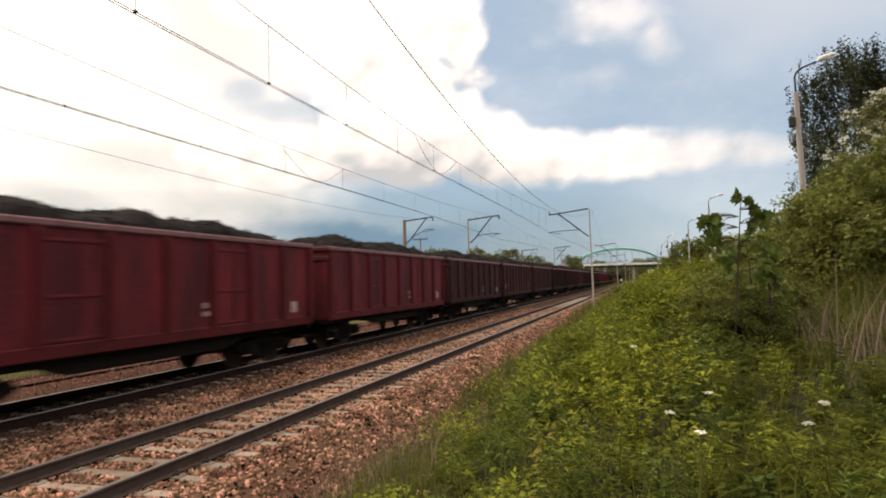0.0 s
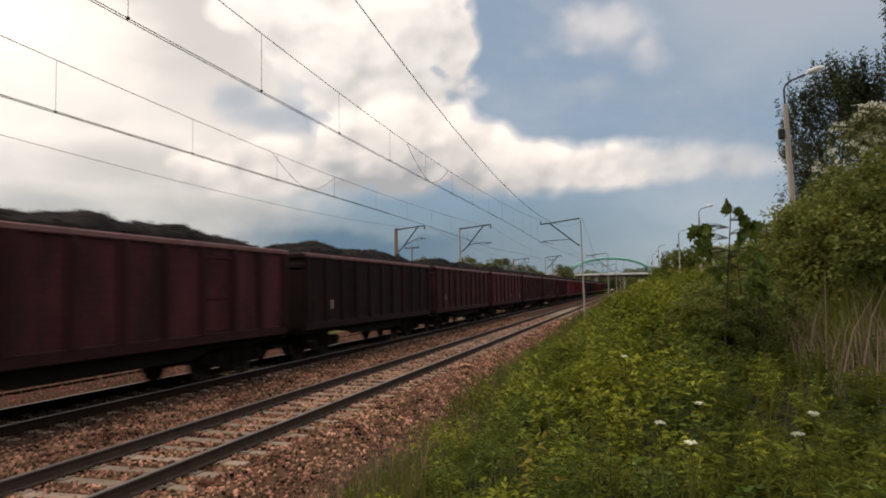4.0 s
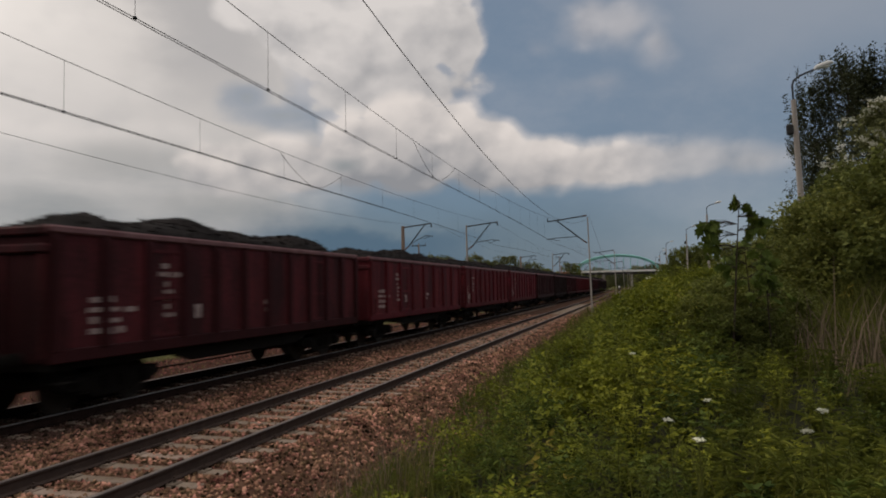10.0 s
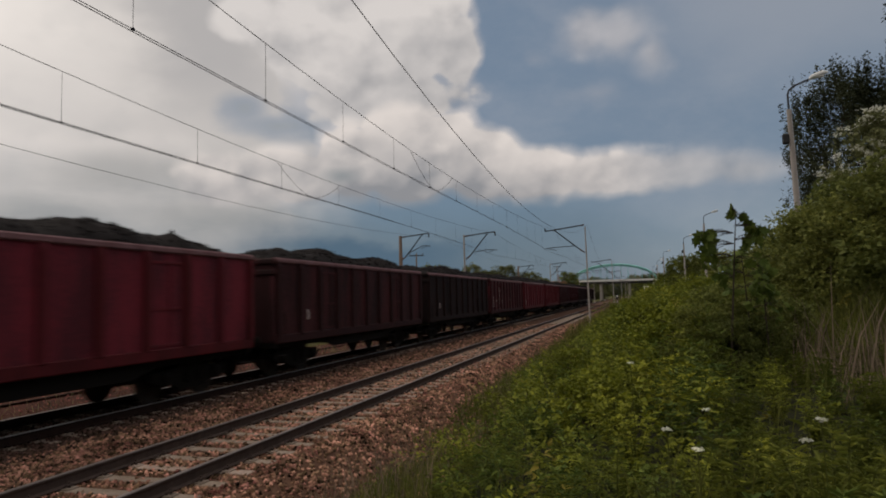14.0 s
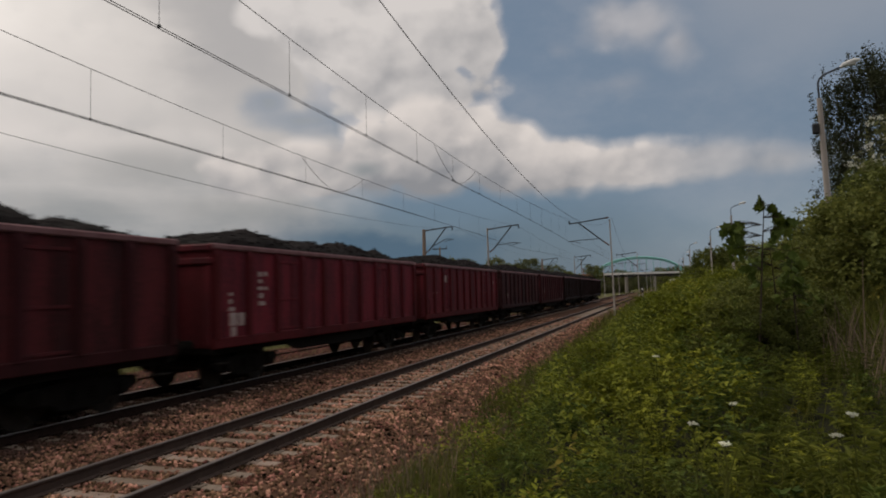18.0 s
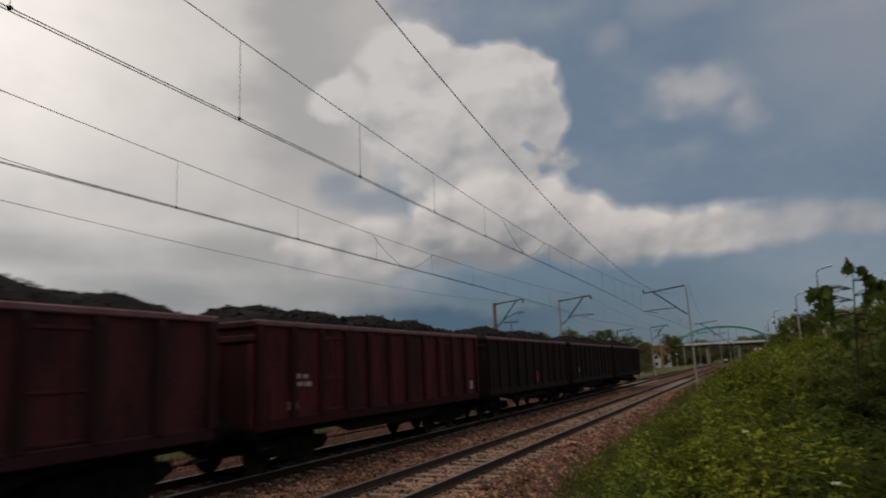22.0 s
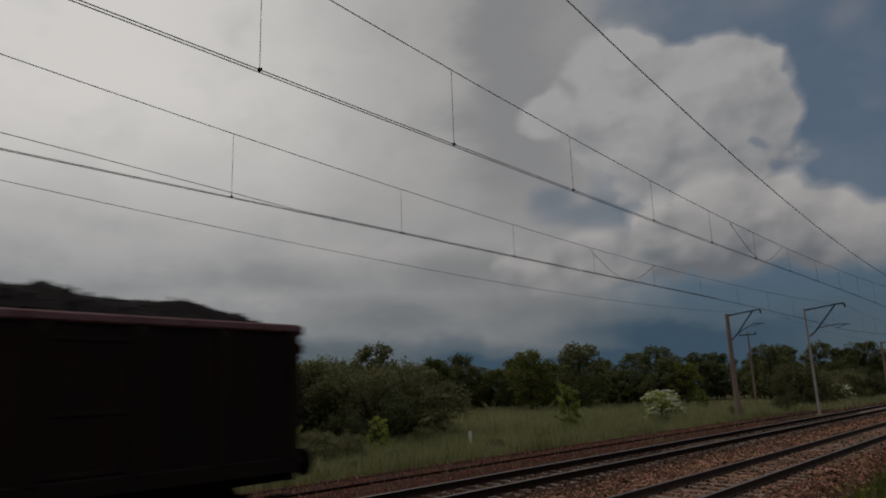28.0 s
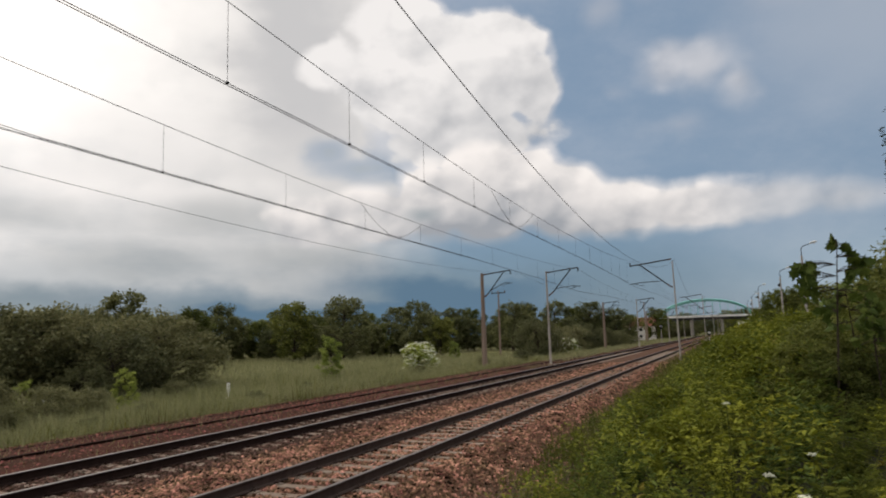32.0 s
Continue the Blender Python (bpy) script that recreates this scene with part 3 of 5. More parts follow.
def ground_z(x, y):
    x, y = np.asarray(x, float), np.asarray(y, float)
    return np.interp(x, GX, GZ) + 0.05 * np.sin(x * 0.9 + y * 0.37) * np.sin(y * 0.61 - x * 0.2) * (np.abs(x + 8.5) > 9)


def make_ground():
    xs = np.concatenate([[-4000, -1500, -600, -300, -200, -120, -80, -60], np.arange(-48, 14, 0.5), [18, 26, 40, 70, 140, 300, 900, 4000]])
    ys = np.concatenate([[-4000, -1200, -300, -80, -30], np.arange(-12, 60, 1.0), np.arange(60, 340, 8.0), [400, 700, 1500, 4000]])
    gx, gy = np.meshgrid(xs, ys)
    v = np.stack([gx, gy, ground_z(gx, gy)], axis=-1).reshape(-1, 3)
    w = len(xs)
    i, j = np.meshgrid(np.arange(w - 1), np.arange(len(ys) - 1))
    k = (j * w + i).ravel()
    f = np.stack([k, k + 1, k + w + 1, k + w], axis=1)
    thing("ground", "grassy railway land with bare earth patches, shade-dark under the weeds", "ground", kind="structure", data=big_mesh("ground", v, f, M["ground"], True))


make_ground()


def stones(rng, at, size):
    """Broken stones: lopsided six-cornered lumps of eight faces."""
    n = len(at)
    base = np.array([(1, 0, 0), (-1, 0, 0), (0, 1, 0), (0, -1, 0), (0, 0, 1), (0, 0, -1)], float)
    v = base[None] * rng.uniform(0.5, 1.15, (n, 6, 1)) + rng.normal(size=(n, 6, 3)) * 0.16
    q = unit(rng.normal(size=(n, 4)))
    w, x, y, z = q.T
    rot = np.stack([1 - 2 * (y * y + z * z), 2 * (x * y - z * w), 2 * (x * z + y * w), 2 * (x * y + z * w), 1 - 2 * (x * x + z * z), 2 * (y * z - x * w),
                    2 * (x * z - y * w), 2 * (y * z + x * w), 1 - 2 * (x * x + y * y)], axis=1).reshape(n, 3, 3)
    v = np.einsum("nij,nkj->nki", rot, v) * np.asarray(size)[:, None, None] + at[:, None]
    f = np.array([(0, 2, 4), (2, 1, 4), (1, 3, 4), (3, 0, 4), (2, 0, 5), (1, 2, 5), (3, 1, 5), (0, 3, 5)])
    return v.reshape(-1, 3), ((np.arange(n) * 6)[:, None, None] + f[None]).reshape(-1, 3)


BX = np.array([-13.4, -12.75, -12.2, -9.7, -9.3, -8.0, -7.6, -5.1, -4.75, -3.75])
BZ = np.array([-0.68, -0.30, -0.20, -0.205, -0.22, -0.22, -0.205, -0.20, -0.22, -0.70])


def make_ballast():
    g = Geo()
    profile = list(zip(BX, BZ)) + [(BX[-1], -0.9), (BX[0], -0.9)]
    g.extrude_y(profile, -60, 700)
    thing("ballast_bed", "brown crushed stone ballast under two tracks", "ballast", kind="structure", data=g.mesh("ballast_bed", M["ballast"]))
    rng = np.random.default_rng(3)
    pts = []
    for y0, y1, dens in ((2, 14, 300), (14, 26, 170), (26, 55, 55)):
        n = int((BX[-1] - BX[0]) * (y1 - y0) * dens)
        pts.append(np.stack([rng.uniform(BX[0], BX[-1], n), rng.uniform(y0, y1, n), np.zeros(n)], axis=1))
    p = np.concatenate(pts)
    p[:, 2] = np.interp(p[:, 0], BX, BZ) + 0.004
    # fewer stones on the sleepers themselves
    on = (np.abs(np.abs(p[:, 0] - (NEAR + FAR) / 2) - 2.25) < 1.28) & (np.mod(p[:, 1] + 0.13, 0.6) < 0.26)
    keep = np.where(p[:, 0] < -8.6, 0.75, 0.13)
    p = p[~on | (rng.random(len(p)) < keep)]
    size = rng.uniform(0.016, 0.048, len(p)) * (1 + 0.014 * p[:, 1])
    q = np.stack([-3.85 + 1.5 * rng.random(5200) ** 1.6, rng.uniform(3, 40, 5200), np.zeros(5200)], axis=1)
    q[:, 2] = ground_z(q[:, 0], q[:, 1]) + 0.008
    p, size = np.concatenate([p, q]), np.concatenate([size, rng.uniform(0.018, 0.05, len(q))])
    # stones round the far track get the colour that holds the train's shade
    shaded = np.abs(p[:, 0] - FAR) < 1.3 + 0.65 * rng.random(len(p))
    v, f = stones(rng, p[shaded], size[shaded])
    thing("oily_stones", "ballast stones round the far rails, darkened with the train's shade", "stones", kind="stuff", data=big_mesh("oily_stones", v, f, M["shaded_stone"]))
    p, size = p[~shaded], size[~shaded]
    v, f = stones(rng, p, size)
    thing("ballast_stones", "loose brown and grey crushed ballast stones", "stones", kind="stuff", data=big_mesh("ballast_stones", v, f, M["stone"]))
    # the disused third bed: red-brown earth with scattered stones
    g = Geo()
    g.extrude_y([(-17.2, -0.62), (-16.6, -0.26), (-14.0, -0.22), (-12.95, -0.30), (-12.75, -0.72), (-17.2, -0.9)], -60, 150)
    thing("old_track_bed", "red-brown earth of a disused track bed", "track bed", kind="structure", data=g.mesh("old_track_bed", M["old_soil"]))
    n = 6500
    p = np.stack([rng.uniform(-16.8, -12.9, n), rng.uniform(2, 45, n), np.full(n, -0.225)], axis=1)
    p[:, 2] = np.interp(p[:, 0], [-17.2, -16.6, -14.0, -12.95], [-0.62, -0.26, -0.22, -0.30])
    v, f = stones(rng, p, rng.uniform(0.015, 0.05, n))
    thing("old_stones", "red-stained stones on the disused bed", "stones", kind="stuff", data=big_mesh("old_stones", v, f, M["old_stone"]))


make_ballast()

# ---- tracks ----
RAIL = [(-0.07, -0.172), (0.07, -0.172), (0.07, -0.162), (0.012, -0.145), (0.009, -0.05), (0.034, -0.036), (0.036, -0.012), (-0.036, -0.012), (-0.034, -0.036), (-0.009, -0.05), (-0.012, -0.145), (-0.07, -0.162)]
HEAD = [(-0.036, -0.0125), (0.036, -0.0125), (0.032, -0.003), (0.02, 0.0), (-0.02, 0.0), (-0.032, -0.003)]


def make_track(x, label, rusty, y0, y1, sleepers):
    tr = thing("railway_track", label, "railway track", pose(x, 0, 0), kind="structure")
    side = M["shaded_rust"] if rusty else M["rail_side"]
    rail = Geo().extrude_y(RAIL, y0, y1).mesh("rail", side)
    head = Geo().extrude_y(HEAD, y0, y1).mesh("rail_head", M["polished_head"] if rusty else M["rail_head"])
    for s in (-1, 1):
        r = part("rail", rail, None, tr, m=pose(s * 0.7535, 0, 0))
        part("rail_head", head, None, r, "polished running surface" if rusty else "worn running surface")
    g = Geo()
    g.box(0, 0, -0.29, 2.5, 0.25, 0.20, 0.03)
    for s in (-1, 1):
        g.box(s * 0.7535, 0, -0.182, 0.36, 0.17, 0.022, 0.006)
    sl = g.mesh("sleeper", M["concrete"])
    clip = Geo()
    for q in (-1, 1):
        clip.tube([(q * 0.075, -0.05, -0.165), (q * 0.13, -0.05, -0.13), (q * 0.13, 0.05, -0.13), (q * 0.075, 0.05, -0.165)], 0.014, 5)
        clip.tube([(q * 0.115, 0, -0.18), (q * 0.115, 0, -0.10)], 0.016, 6)
    clip = clip.mesh("rail_clip", side)
    for k in range(sleepers):
        y = 0.6 * k
        s = part("sleeper", sl, None, tr, m=pose(0, y, 0))
        if k < 45:
            for q in (-1, 1):
                part("rail_clip", clip, None, s, m=pose(q * 0.7535, 0, 0))
    return tr


make_track(NEAR, "straight track with worn rails on concrete sleepers", 0, -60, 700, 140)
make_track(FAR, "straight track with rusty-sided rails on concrete sleepers", 1, -60, 700, 140)
old = thing("disused_track", "rusty disused rail half buried in red earth", "railway track", pose(OLD, 0, -0.17), kind="structure")
for s in (-1, 1):
    part("rail", Geo().extrude_y(RAIL[:], -60, 120), M["shaded_rust"], old, m=pose(s * 0.7535, 0, 0.02 if s > 0 else -0.05))

# ---- the coal train ----
PITCH = 14.04                 # one wagon over its buffers
HALF, WIDE, TOP = 6.42, 1.43, 3.30


SLIP = ((0, 0.15), (3, -0.2), (6, -0.68), (8, -0.75), (11, -0.65), (14, -0.05), (17, 0.08), (19, 0.40), (23, 0.33), (26, 0.05), (32, 0.05))


def slip(t):
    """The small unevenness of the train's speed."""
    for (a, u), (b, v) in zip(SLIP, SLIP[1:]):
        if t <= b:
            q = (t - a) / (b - a)
            return u + (v - u) * q * q * (3 - 2 * q)
    return SLIP[-1][1]


def tail(t):
    """How far ahead the rear of the train is: it comes towards the camera and slows a little."""
    k = 26.0 - t
    return 25.9 + 9.72 * k + 0.0925 * k * k + slip(t)


def wheelset_mesh():
    g = Geo()
    g.tube([(-1.0, 0, 0), (1.0, 0, 0)], 0.085, 8)
    for s in (-1, 1):
        x = s * 0.7535
        g.tube([(x - 0.065, 0, 0), (x - 0.065, 0, 0), (x + 0.065, 0, 0)], [0.10, 0.46, 0.455], 28)
        g.tube([(x - s * 0.085, 0, 0), (x - s * 0.06, 0, 0)], [0.49, 0.475], 28)
        for k in range(6):
            w = k * math.pi / 3
            g.box(x + s * 0.07, 0.27 * math.cos(w), 0.27 * math.sin(w), 0.03, 0.07, 0.07, 0.01)
        g.tube([(x + s * 0.06, 0, 0), (x + s * 0.12, 0, 0)], [0.13, 0.10], 12)
    return g


def bogie_meshes():
    prof = [(-1.35, 0.50), (-1.30, 0.66), (-0.55, 0.70), (-0.35, 0.82), (0.35, 0.82), (0.55, 0.70), (1.30, 0.66), (1.35, 0.50), (1.05, 0.36), (0.62, 0.34), (0.45, 0.24), (-0.45, 0.24), (-0.62, 0.34), (-1.05, 0.36)]
    n = len(prof)
    vs = [(-0.06, y, z) for y, z in prof] + [(0.06, y, z) for y, z in prof]
    cheek = Geo().add(vs, [(i, (i + 1) % n, n + (i + 1) % n, n + i) for i in range(n)] + [tuple(range(n))[::-1], tuple(range(n, 2 * n))])
    frame_ = Geo().box(0, 0, 0.62, 1.9, 0.45, 0.28, 0.03)
    beam = Geo().box(0, 0, 0.58, 1.9, 0.12, 0.14, 0.02)
    spring = Geo()
    turns = [(0.07 * math.cos(k * 0.7), 0.07 * math.sin(k * 0.7), k * 0.26 / 40) for k in range(41)]
    spring.tube(turns, 0.016, 5)
    box = Geo().box(0, 0, 0, 0.26, 0.30, 0.28, 0.05)
    box.tube([(0.13, 0, 0), (0.17, 0, 0)], 0.10, 12)
    return frame_, spring, box, cheek, beam


FRAME_G, SPRING_G, AXLE_G, CHEEK_G, BEAM_G = bogie_meshes()
BOGIE = {"bogie_frame": FRAME_G.mesh("bogie", M["bogie"]), "side_frame": CHEEK_G.mesh("side_frame", M["bogie"]), "cross_beam": BEAM_G.mesh("cross_beam", M["bogie"]), "spring": SPRING_G.mesh("spring", M["bogie"]), "axle_box": AXLE_G.mesh("axle_box", M["bogie"]),
         "wheelset": wheelset_mesh().mesh("wheelset", M["tyre"]), "brake_block": Geo().box(0, 0, 0, 0.09, 0.07, 0.32, 0.02).mesh("brake_block", M["bogie"])}
BUFFER = Geo().tube([(0, 0, 0), (0, -0.20, 0), (0, -0.22, 0), (0, -0.50, 0), (0, -0.50, 0), (0, -0.56, 0)], [0.13, 0.13, 0.085, 0.085, 0.23, 0.22], 16).mesh("buffer", M["bogie"])
HOOK = Geo().tube([(0, 0, 0), (0, -0.25, 0.0), (0, -0.36, -0.06), (0, -0.40, -0.16), (0, -0.32, -0.20)], 0.04, 8).tube([(0, -0.3, -0.1), (0, -0.46, -0.18), (0, -0.60, -0.16)], 0.03, 6).mesh("coupling", M["bogie"])
STEP = Geo().box(0, 0, -0.35, 0.26, 0.38, 0.03, 0.008).tube([(0, -0.17, 0), (0, -0.17, -0.35)], 0.016, 5).tube([(0, 0.17, 0), (0, 0.17, -0.35)], 0.016, 5).mesh("step", M["bogie"])
RODS = Geo().box(0.2, -0.6, 0.80, 0.42, 0.62, 0.34, 0.06).tube([(-0.45, 1.4, 0.78), (-0.45, 2.3, 0.78)], 0.2, 14)
RODS.tube([(0, -3.2, 0.72), (0, 3.2, 0.72)], 0.03, 6).tube([(1.1, -1.6, 0.82), (1.1, 1.6, 0.82)], 0.025, 6)
RODS = RODS.mesh("brake_rigging", M["bogie"])
HANDRAIL = Geo().tube([(0, 0, 0), (0.07, 0, 0.02), (0.07, 0, 0.55), (0, 0, 0.57)], 0.014, 5).mesh("handrail", M["bogie"])


def build_wagon(key, label, marks, ribs, patches=()):
    """An open four-axle coal wagon. It runs towards -y, its near side is +x. Origin on the rails, under its middle."""
    paint = WAGON[key]
    w = thing("open_wagon", label, "wagon", pose(FAR, 900, 0), "wagons of the coal train")
    g = Geo()
    g.box(0, 0, (1.18 + TOP) / 2, 0.035, 2 * HALF - 0.1, TOP - 1.18 - 0.06)
    side = g.mesh("side_wall", paint)
    part("side_wall", side, None, w, m=pose(WIDE, 0, 0))
    part("side_wall", side, None, w, m=pose(-WIDE, 0, 0))
    rib = Geo()
    rib.extrude_y([(0, 0), (0.05, 0), (0.085, 0.03), (0.085, 1.9), (0.05, 2.05), (0, 2.05)], -0.085, 0.085)
    rib = rib.mesh("rib", WAGON[key + "_rib"])
    sill = Geo().box(0, 0, 1.09, 0.13, 2 * HALF, 0.24, 0.02).mesh("sill", WAGON[key + "_rib"])
    rim = Geo().box(0, 0, TOP - 0.05, 0.14, 2 * HALF + 0.04, 0.13, 0.025).mesh("top_rail", M["rim"])
    for s in (-1, 1):
        part("sill", sill, None, w, m=pose(s * (WIDE + 0.01), 0, 0))
        part("top_rail", rim, None, w, "rubbed steel top rail", m=pose(s * (WIDE + 0.01), 0, 0))
        for k in range(ribs):
            y = -HALF + 0.12 + k * (2 * HALF - 0.24) / (ribs - 1)
            part("rib", rib, None, w, m=pose(s * (WIDE + 0.017), y, 1.16, 0, 0, 0 if s > 0 else 180))
    # two framed doors on each side, each in one bay between ribs
    bay = (2 * HALF - 0.24) / (ribs - 1)
    across = bay - 0.19
    door = Geo()
    for z in (1.27, 2.02, 2.98):
        door.box(0, 0, z, 0.024, across, 0.06, 0.006)
    for q in (-1, 1):
        door.box(0, q * (across / 2 - 0.03), 2.125, 0.021, 0.05, 1.70, 0.006)
    door = door.mesh("side_door", paint)
    latch = Geo().tube([(0, -0.05, 1.32), (0.018, 0, 1.40), (0.018, 0, 2.86), (0, -0.05, 2.94)], 0.013, 6).mesh("latch_bar", WAGON[key + "_rib"])
    for s in (-1, 1):
        for k in (2.5, ribs - 3.5):
            d = part("side_door", door, None, w, m=pose(s * (WIDE + 0.027), -HALF + 0.12 + k * bay, 0, 0, 0, 0 if s > 0 else 180))
            part("latch_bar", latch, None, d, m=pose(0.012, 0.06, 0))
    end = Geo().box(0, 0, (1.0 + TOP) / 2, 2 * WIDE, 0.05, TOP - 1.0, 0.01)
    end = end.mesh("end_wall", WAGON[key + "_rib"])
    beam = Geo().box(0, -0.05, 0, 2 * WIDE + 0.1, 0.10, 0.16, 0.03).mesh("end_beam", paint)
    stay = Geo().box(0, -0.04, 0, 0.12, 0.06, 1.75, 0.02).mesh("end_stay", paint)
    for y, turn in ((-HALF, 0), (HALF, 180)):
        e_ = part("end_wall", end, None, w, m=pose(0, y, 0, 0, 0, turn))
        for z in (2.92, 3.22):
            part("end_beam", beam, None, e_, m=pose(0, 0, z))
        for x in (-1.36, -0.5, 0.5, 1.36):
            part("end_stay", stay, None, e_, m=pose(x, 0, 1.95))
    fl = Geo().box(0, 0, 1.13, 2 * WIDE, 2 * HALF - 0.1, 0.06)
    fl.box(0, 0, 0.96, 0.5, 2 * HALF - 0.2, 0.26, 0.02)
    for y in (-4.5, -1.6, 0, 1.6, 4.5):
        fl.box(0, y, 1.0, 2 * WIDE - 0.1, 0.2, 0.22, 0.02)
    for y in (-HALF + 0.1, HALF - 0.1):
        fl.box(0, y, 1.02, 2 * WIDE, 0.2, 0.34, 0.02)
    part("underframe", fl, M["bogie"], w)
    belly = [(-6.2, 0.99), (6.2, 0.99), (6.2, 0.84), (3.0, 0.82), (2.4, 0.64), (-2.4, 0.64), (-3.0, 0.82), (-6.2, 0.84)]
    bar = Geo().add([(-0.05, y, z) for y, z in belly] + [(0.05, y, z) for y, z in belly], [(i, (i + 1) % 8, 8 + (i + 1) % 8, 8 + i) for i in range(8)] + [tuple(range(8))[::-1], tuple(range(8, 16))])
    bar = bar.mesh("sole_bar", M["bogie"])
    for s in (-1, 1):
        part("sole_bar", bar, None, w, "dark steel beam between the bogies", m=pose(s * 1.24, 0, 0))
    part("brake_rigging", RODS, None, w)
    for y, turn in ((-HALF - 0.02, 0), (HALF + 0.02, 180)):
        for s in (-1, 1):
            part("buffer", BUFFER, None, w, m=pose(s * 0.875, y, 1.05, 0, 0, turn))
        part("coupling", HOOK, None, w, m=pose(0, y, 1.02, 0, 0, turn))
    for y in (-HALF + 0.35, HALF - 0.35):
        for s in (-1, 1):
            part("step", STEP, None, w, m=pose(s * (WIDE - 0.02), y, 0.98))
            part("handrail", HANDRAIL, None, w, m=pose(s * (WIDE + 0.04), y, 1.2, 0, 0, 0 if s > 0 else 180))
    for y in (-4.5, 4.5):
        b = part("bogie", BOGIE["bogie_frame"], None, w, m=pose(0, y, 0))
        for q in (-0.9, 0.9):
            part("wheelset", BOGIE["wheelset"], None, b, m=pose(0, q, 0.46))
            for s in (-1, 1):
                part("axle_box", BOGIE["axle_box"], None, b, m=pose(s * 1.05, q, 0.50, 0, 0, 0 if s > 0 else 180))
                part("brake_block", BOGIE["brake_block"], None, b, m=pose(s * 0.75, q + (0.53 if q < 0 else -0.53), 0.46))
        for s in (-1, 1):
            part("side_frame", BOGIE["side_frame"], None, b, m=pose(s * 1.0, 0, 0))
            part("cross_beam", BOGIE["cross_beam"], None, b, m=pose(0, s * 1.3, 0))
            for q in (-0.2, 0.2):
                part("spring", BOGIE["spring"], None, b, m=pose(s * 1.09, q, 0.36))
    # painted data panels: bars in place of the lettering, slightly proud of the sheet
    x = WIDE + 0.0205
    for k, (y, z, wy, hz) in enumerate(marks):
        n = max(1, int(hz / 0.16))
        for i in range(n):
            ww = wy * (0.75 + 0.25 * math.sin(3.7 * i + k))
            cuts = 3 if ww > 0.7 else 2 if ww > 0.45 else 1
            for c in range(cuts):
                bar = Geo().box(0, 0, 0, 0.006, ww / cuts * (0.72 + 0.2 * math.sin(2.3 * c + 4 * i + k)), hz / n * (0.55 + 0.12 * math.sin(c + 2 * i) if n > 1 else 1.0))
                part("marking", bar, M["marking"], w, "faded white painted marking", m=pose(x, y + (ww - wy) / 2 + ww * ((c + 0.5) / cuts - 0.5), z + (i + 0.5) * hz / n - hz / 2 + 0.01 * math.sin(5 * c + i)))
    for y, z, wy, hz in patches:
        part("paint_patch", Geo().box(0, 0, 0, 0.006, wy, hz), M["patch"], w, "fresh red paint patch", m=pose(x - 0.004, y, z))
    return w


MARKS = {
    0: [(-4.9, 1.75, 1.3, 0.75), (-3.3, 2.6, 0.75, 0.32), (-3.35, 2.0, 0.35, 0.8), (-2.35, 1.72, 0.34, 0.3), (0.6, 1.75, 0.4, 0.36)],
    1: [(-5.0, 1.9, 0.55, 0.5), (-3.4, 2.7, 0.5, 0.3), (5.4, 2.55, 0.6, 0.18), (5.5, 2.1, 0.3, 0.5)],
    2: [(-4.6, 2.0, 0.9, 0.34), (-5.1, 1.45, 0.4, 0.2), (5.8, 1.5, 0.35, 0.3)],
    3: [(-4.5, 1.72, 0.25, 0.28)],
    4: [(-4.4, 2.3, 0.5, 0.9), (-5.3, 1.6, 1.0, 0.3), (-5.7, 2.0, 0.25, 0.5), (-5.6, 1.3, 0.3, 0.25)],
    5: [(1.4, 1.6, 0.42, 0.36), (5.4, 1.5, 0.4, 0.3)],
    6: [(-1.0, 1.55, 0.3, 0.15), (-5.3, 1.67, 0.25, 0.28)],
    7: [(-4.8, 1.6, 0.2, 0.3)],
}
KINDS = {
    "R0": ("bright red open wagon loaded with coal, white painted data", 0, 9), "R1": ("bright red open wagon loaded with coal, small white labels", 1, 12),
    "R4": ("red open wagon loaded with coal, smeared white paint", 4, 11), "D5": ("dull red open wagon loaded with coal", 5, 9), "D2": ("dull red open wagon with ribbed sides and coal", 2, 12),
    "D0": ("dull red open wagon with coal, white data and label", 0, 12), "R5": ("wine red open wagon heaped with coal", 5, 9),
    "B3": ("brown grimy open wagon loaded with coal", 3, 11), "B5": ("brown open wagon with faded square label, coal loaded", 5, 9), "B6": ("brown open wagon with red paint patches and coal", 6, 11), "K7": ("soot-blackened open wagon with one red patch, coal loaded", 7, 11),
    "K3": ("soot-blackened open wagon loaded with coal", 3, 11), "K2": ("blackened open wagon with worn paint patches, coal loaded", 2, 9),
}
PATCHES = {6: [(-1.0, 1.55, 0.75, 0.55), (4.55, 1.57, 0.45, 0.55)], 7: [(0.4, 1.55, 0.55, 0.5)]}
# from the rear of the train forwards
TRAIN = "K3 K3 K7 D2 B3 R1 R4 D0 K3 B3 R4 R4 R0 D0 B5 B3 D5 B3 K3 B3 B6 B5 R5 R5 R0 D2".split()


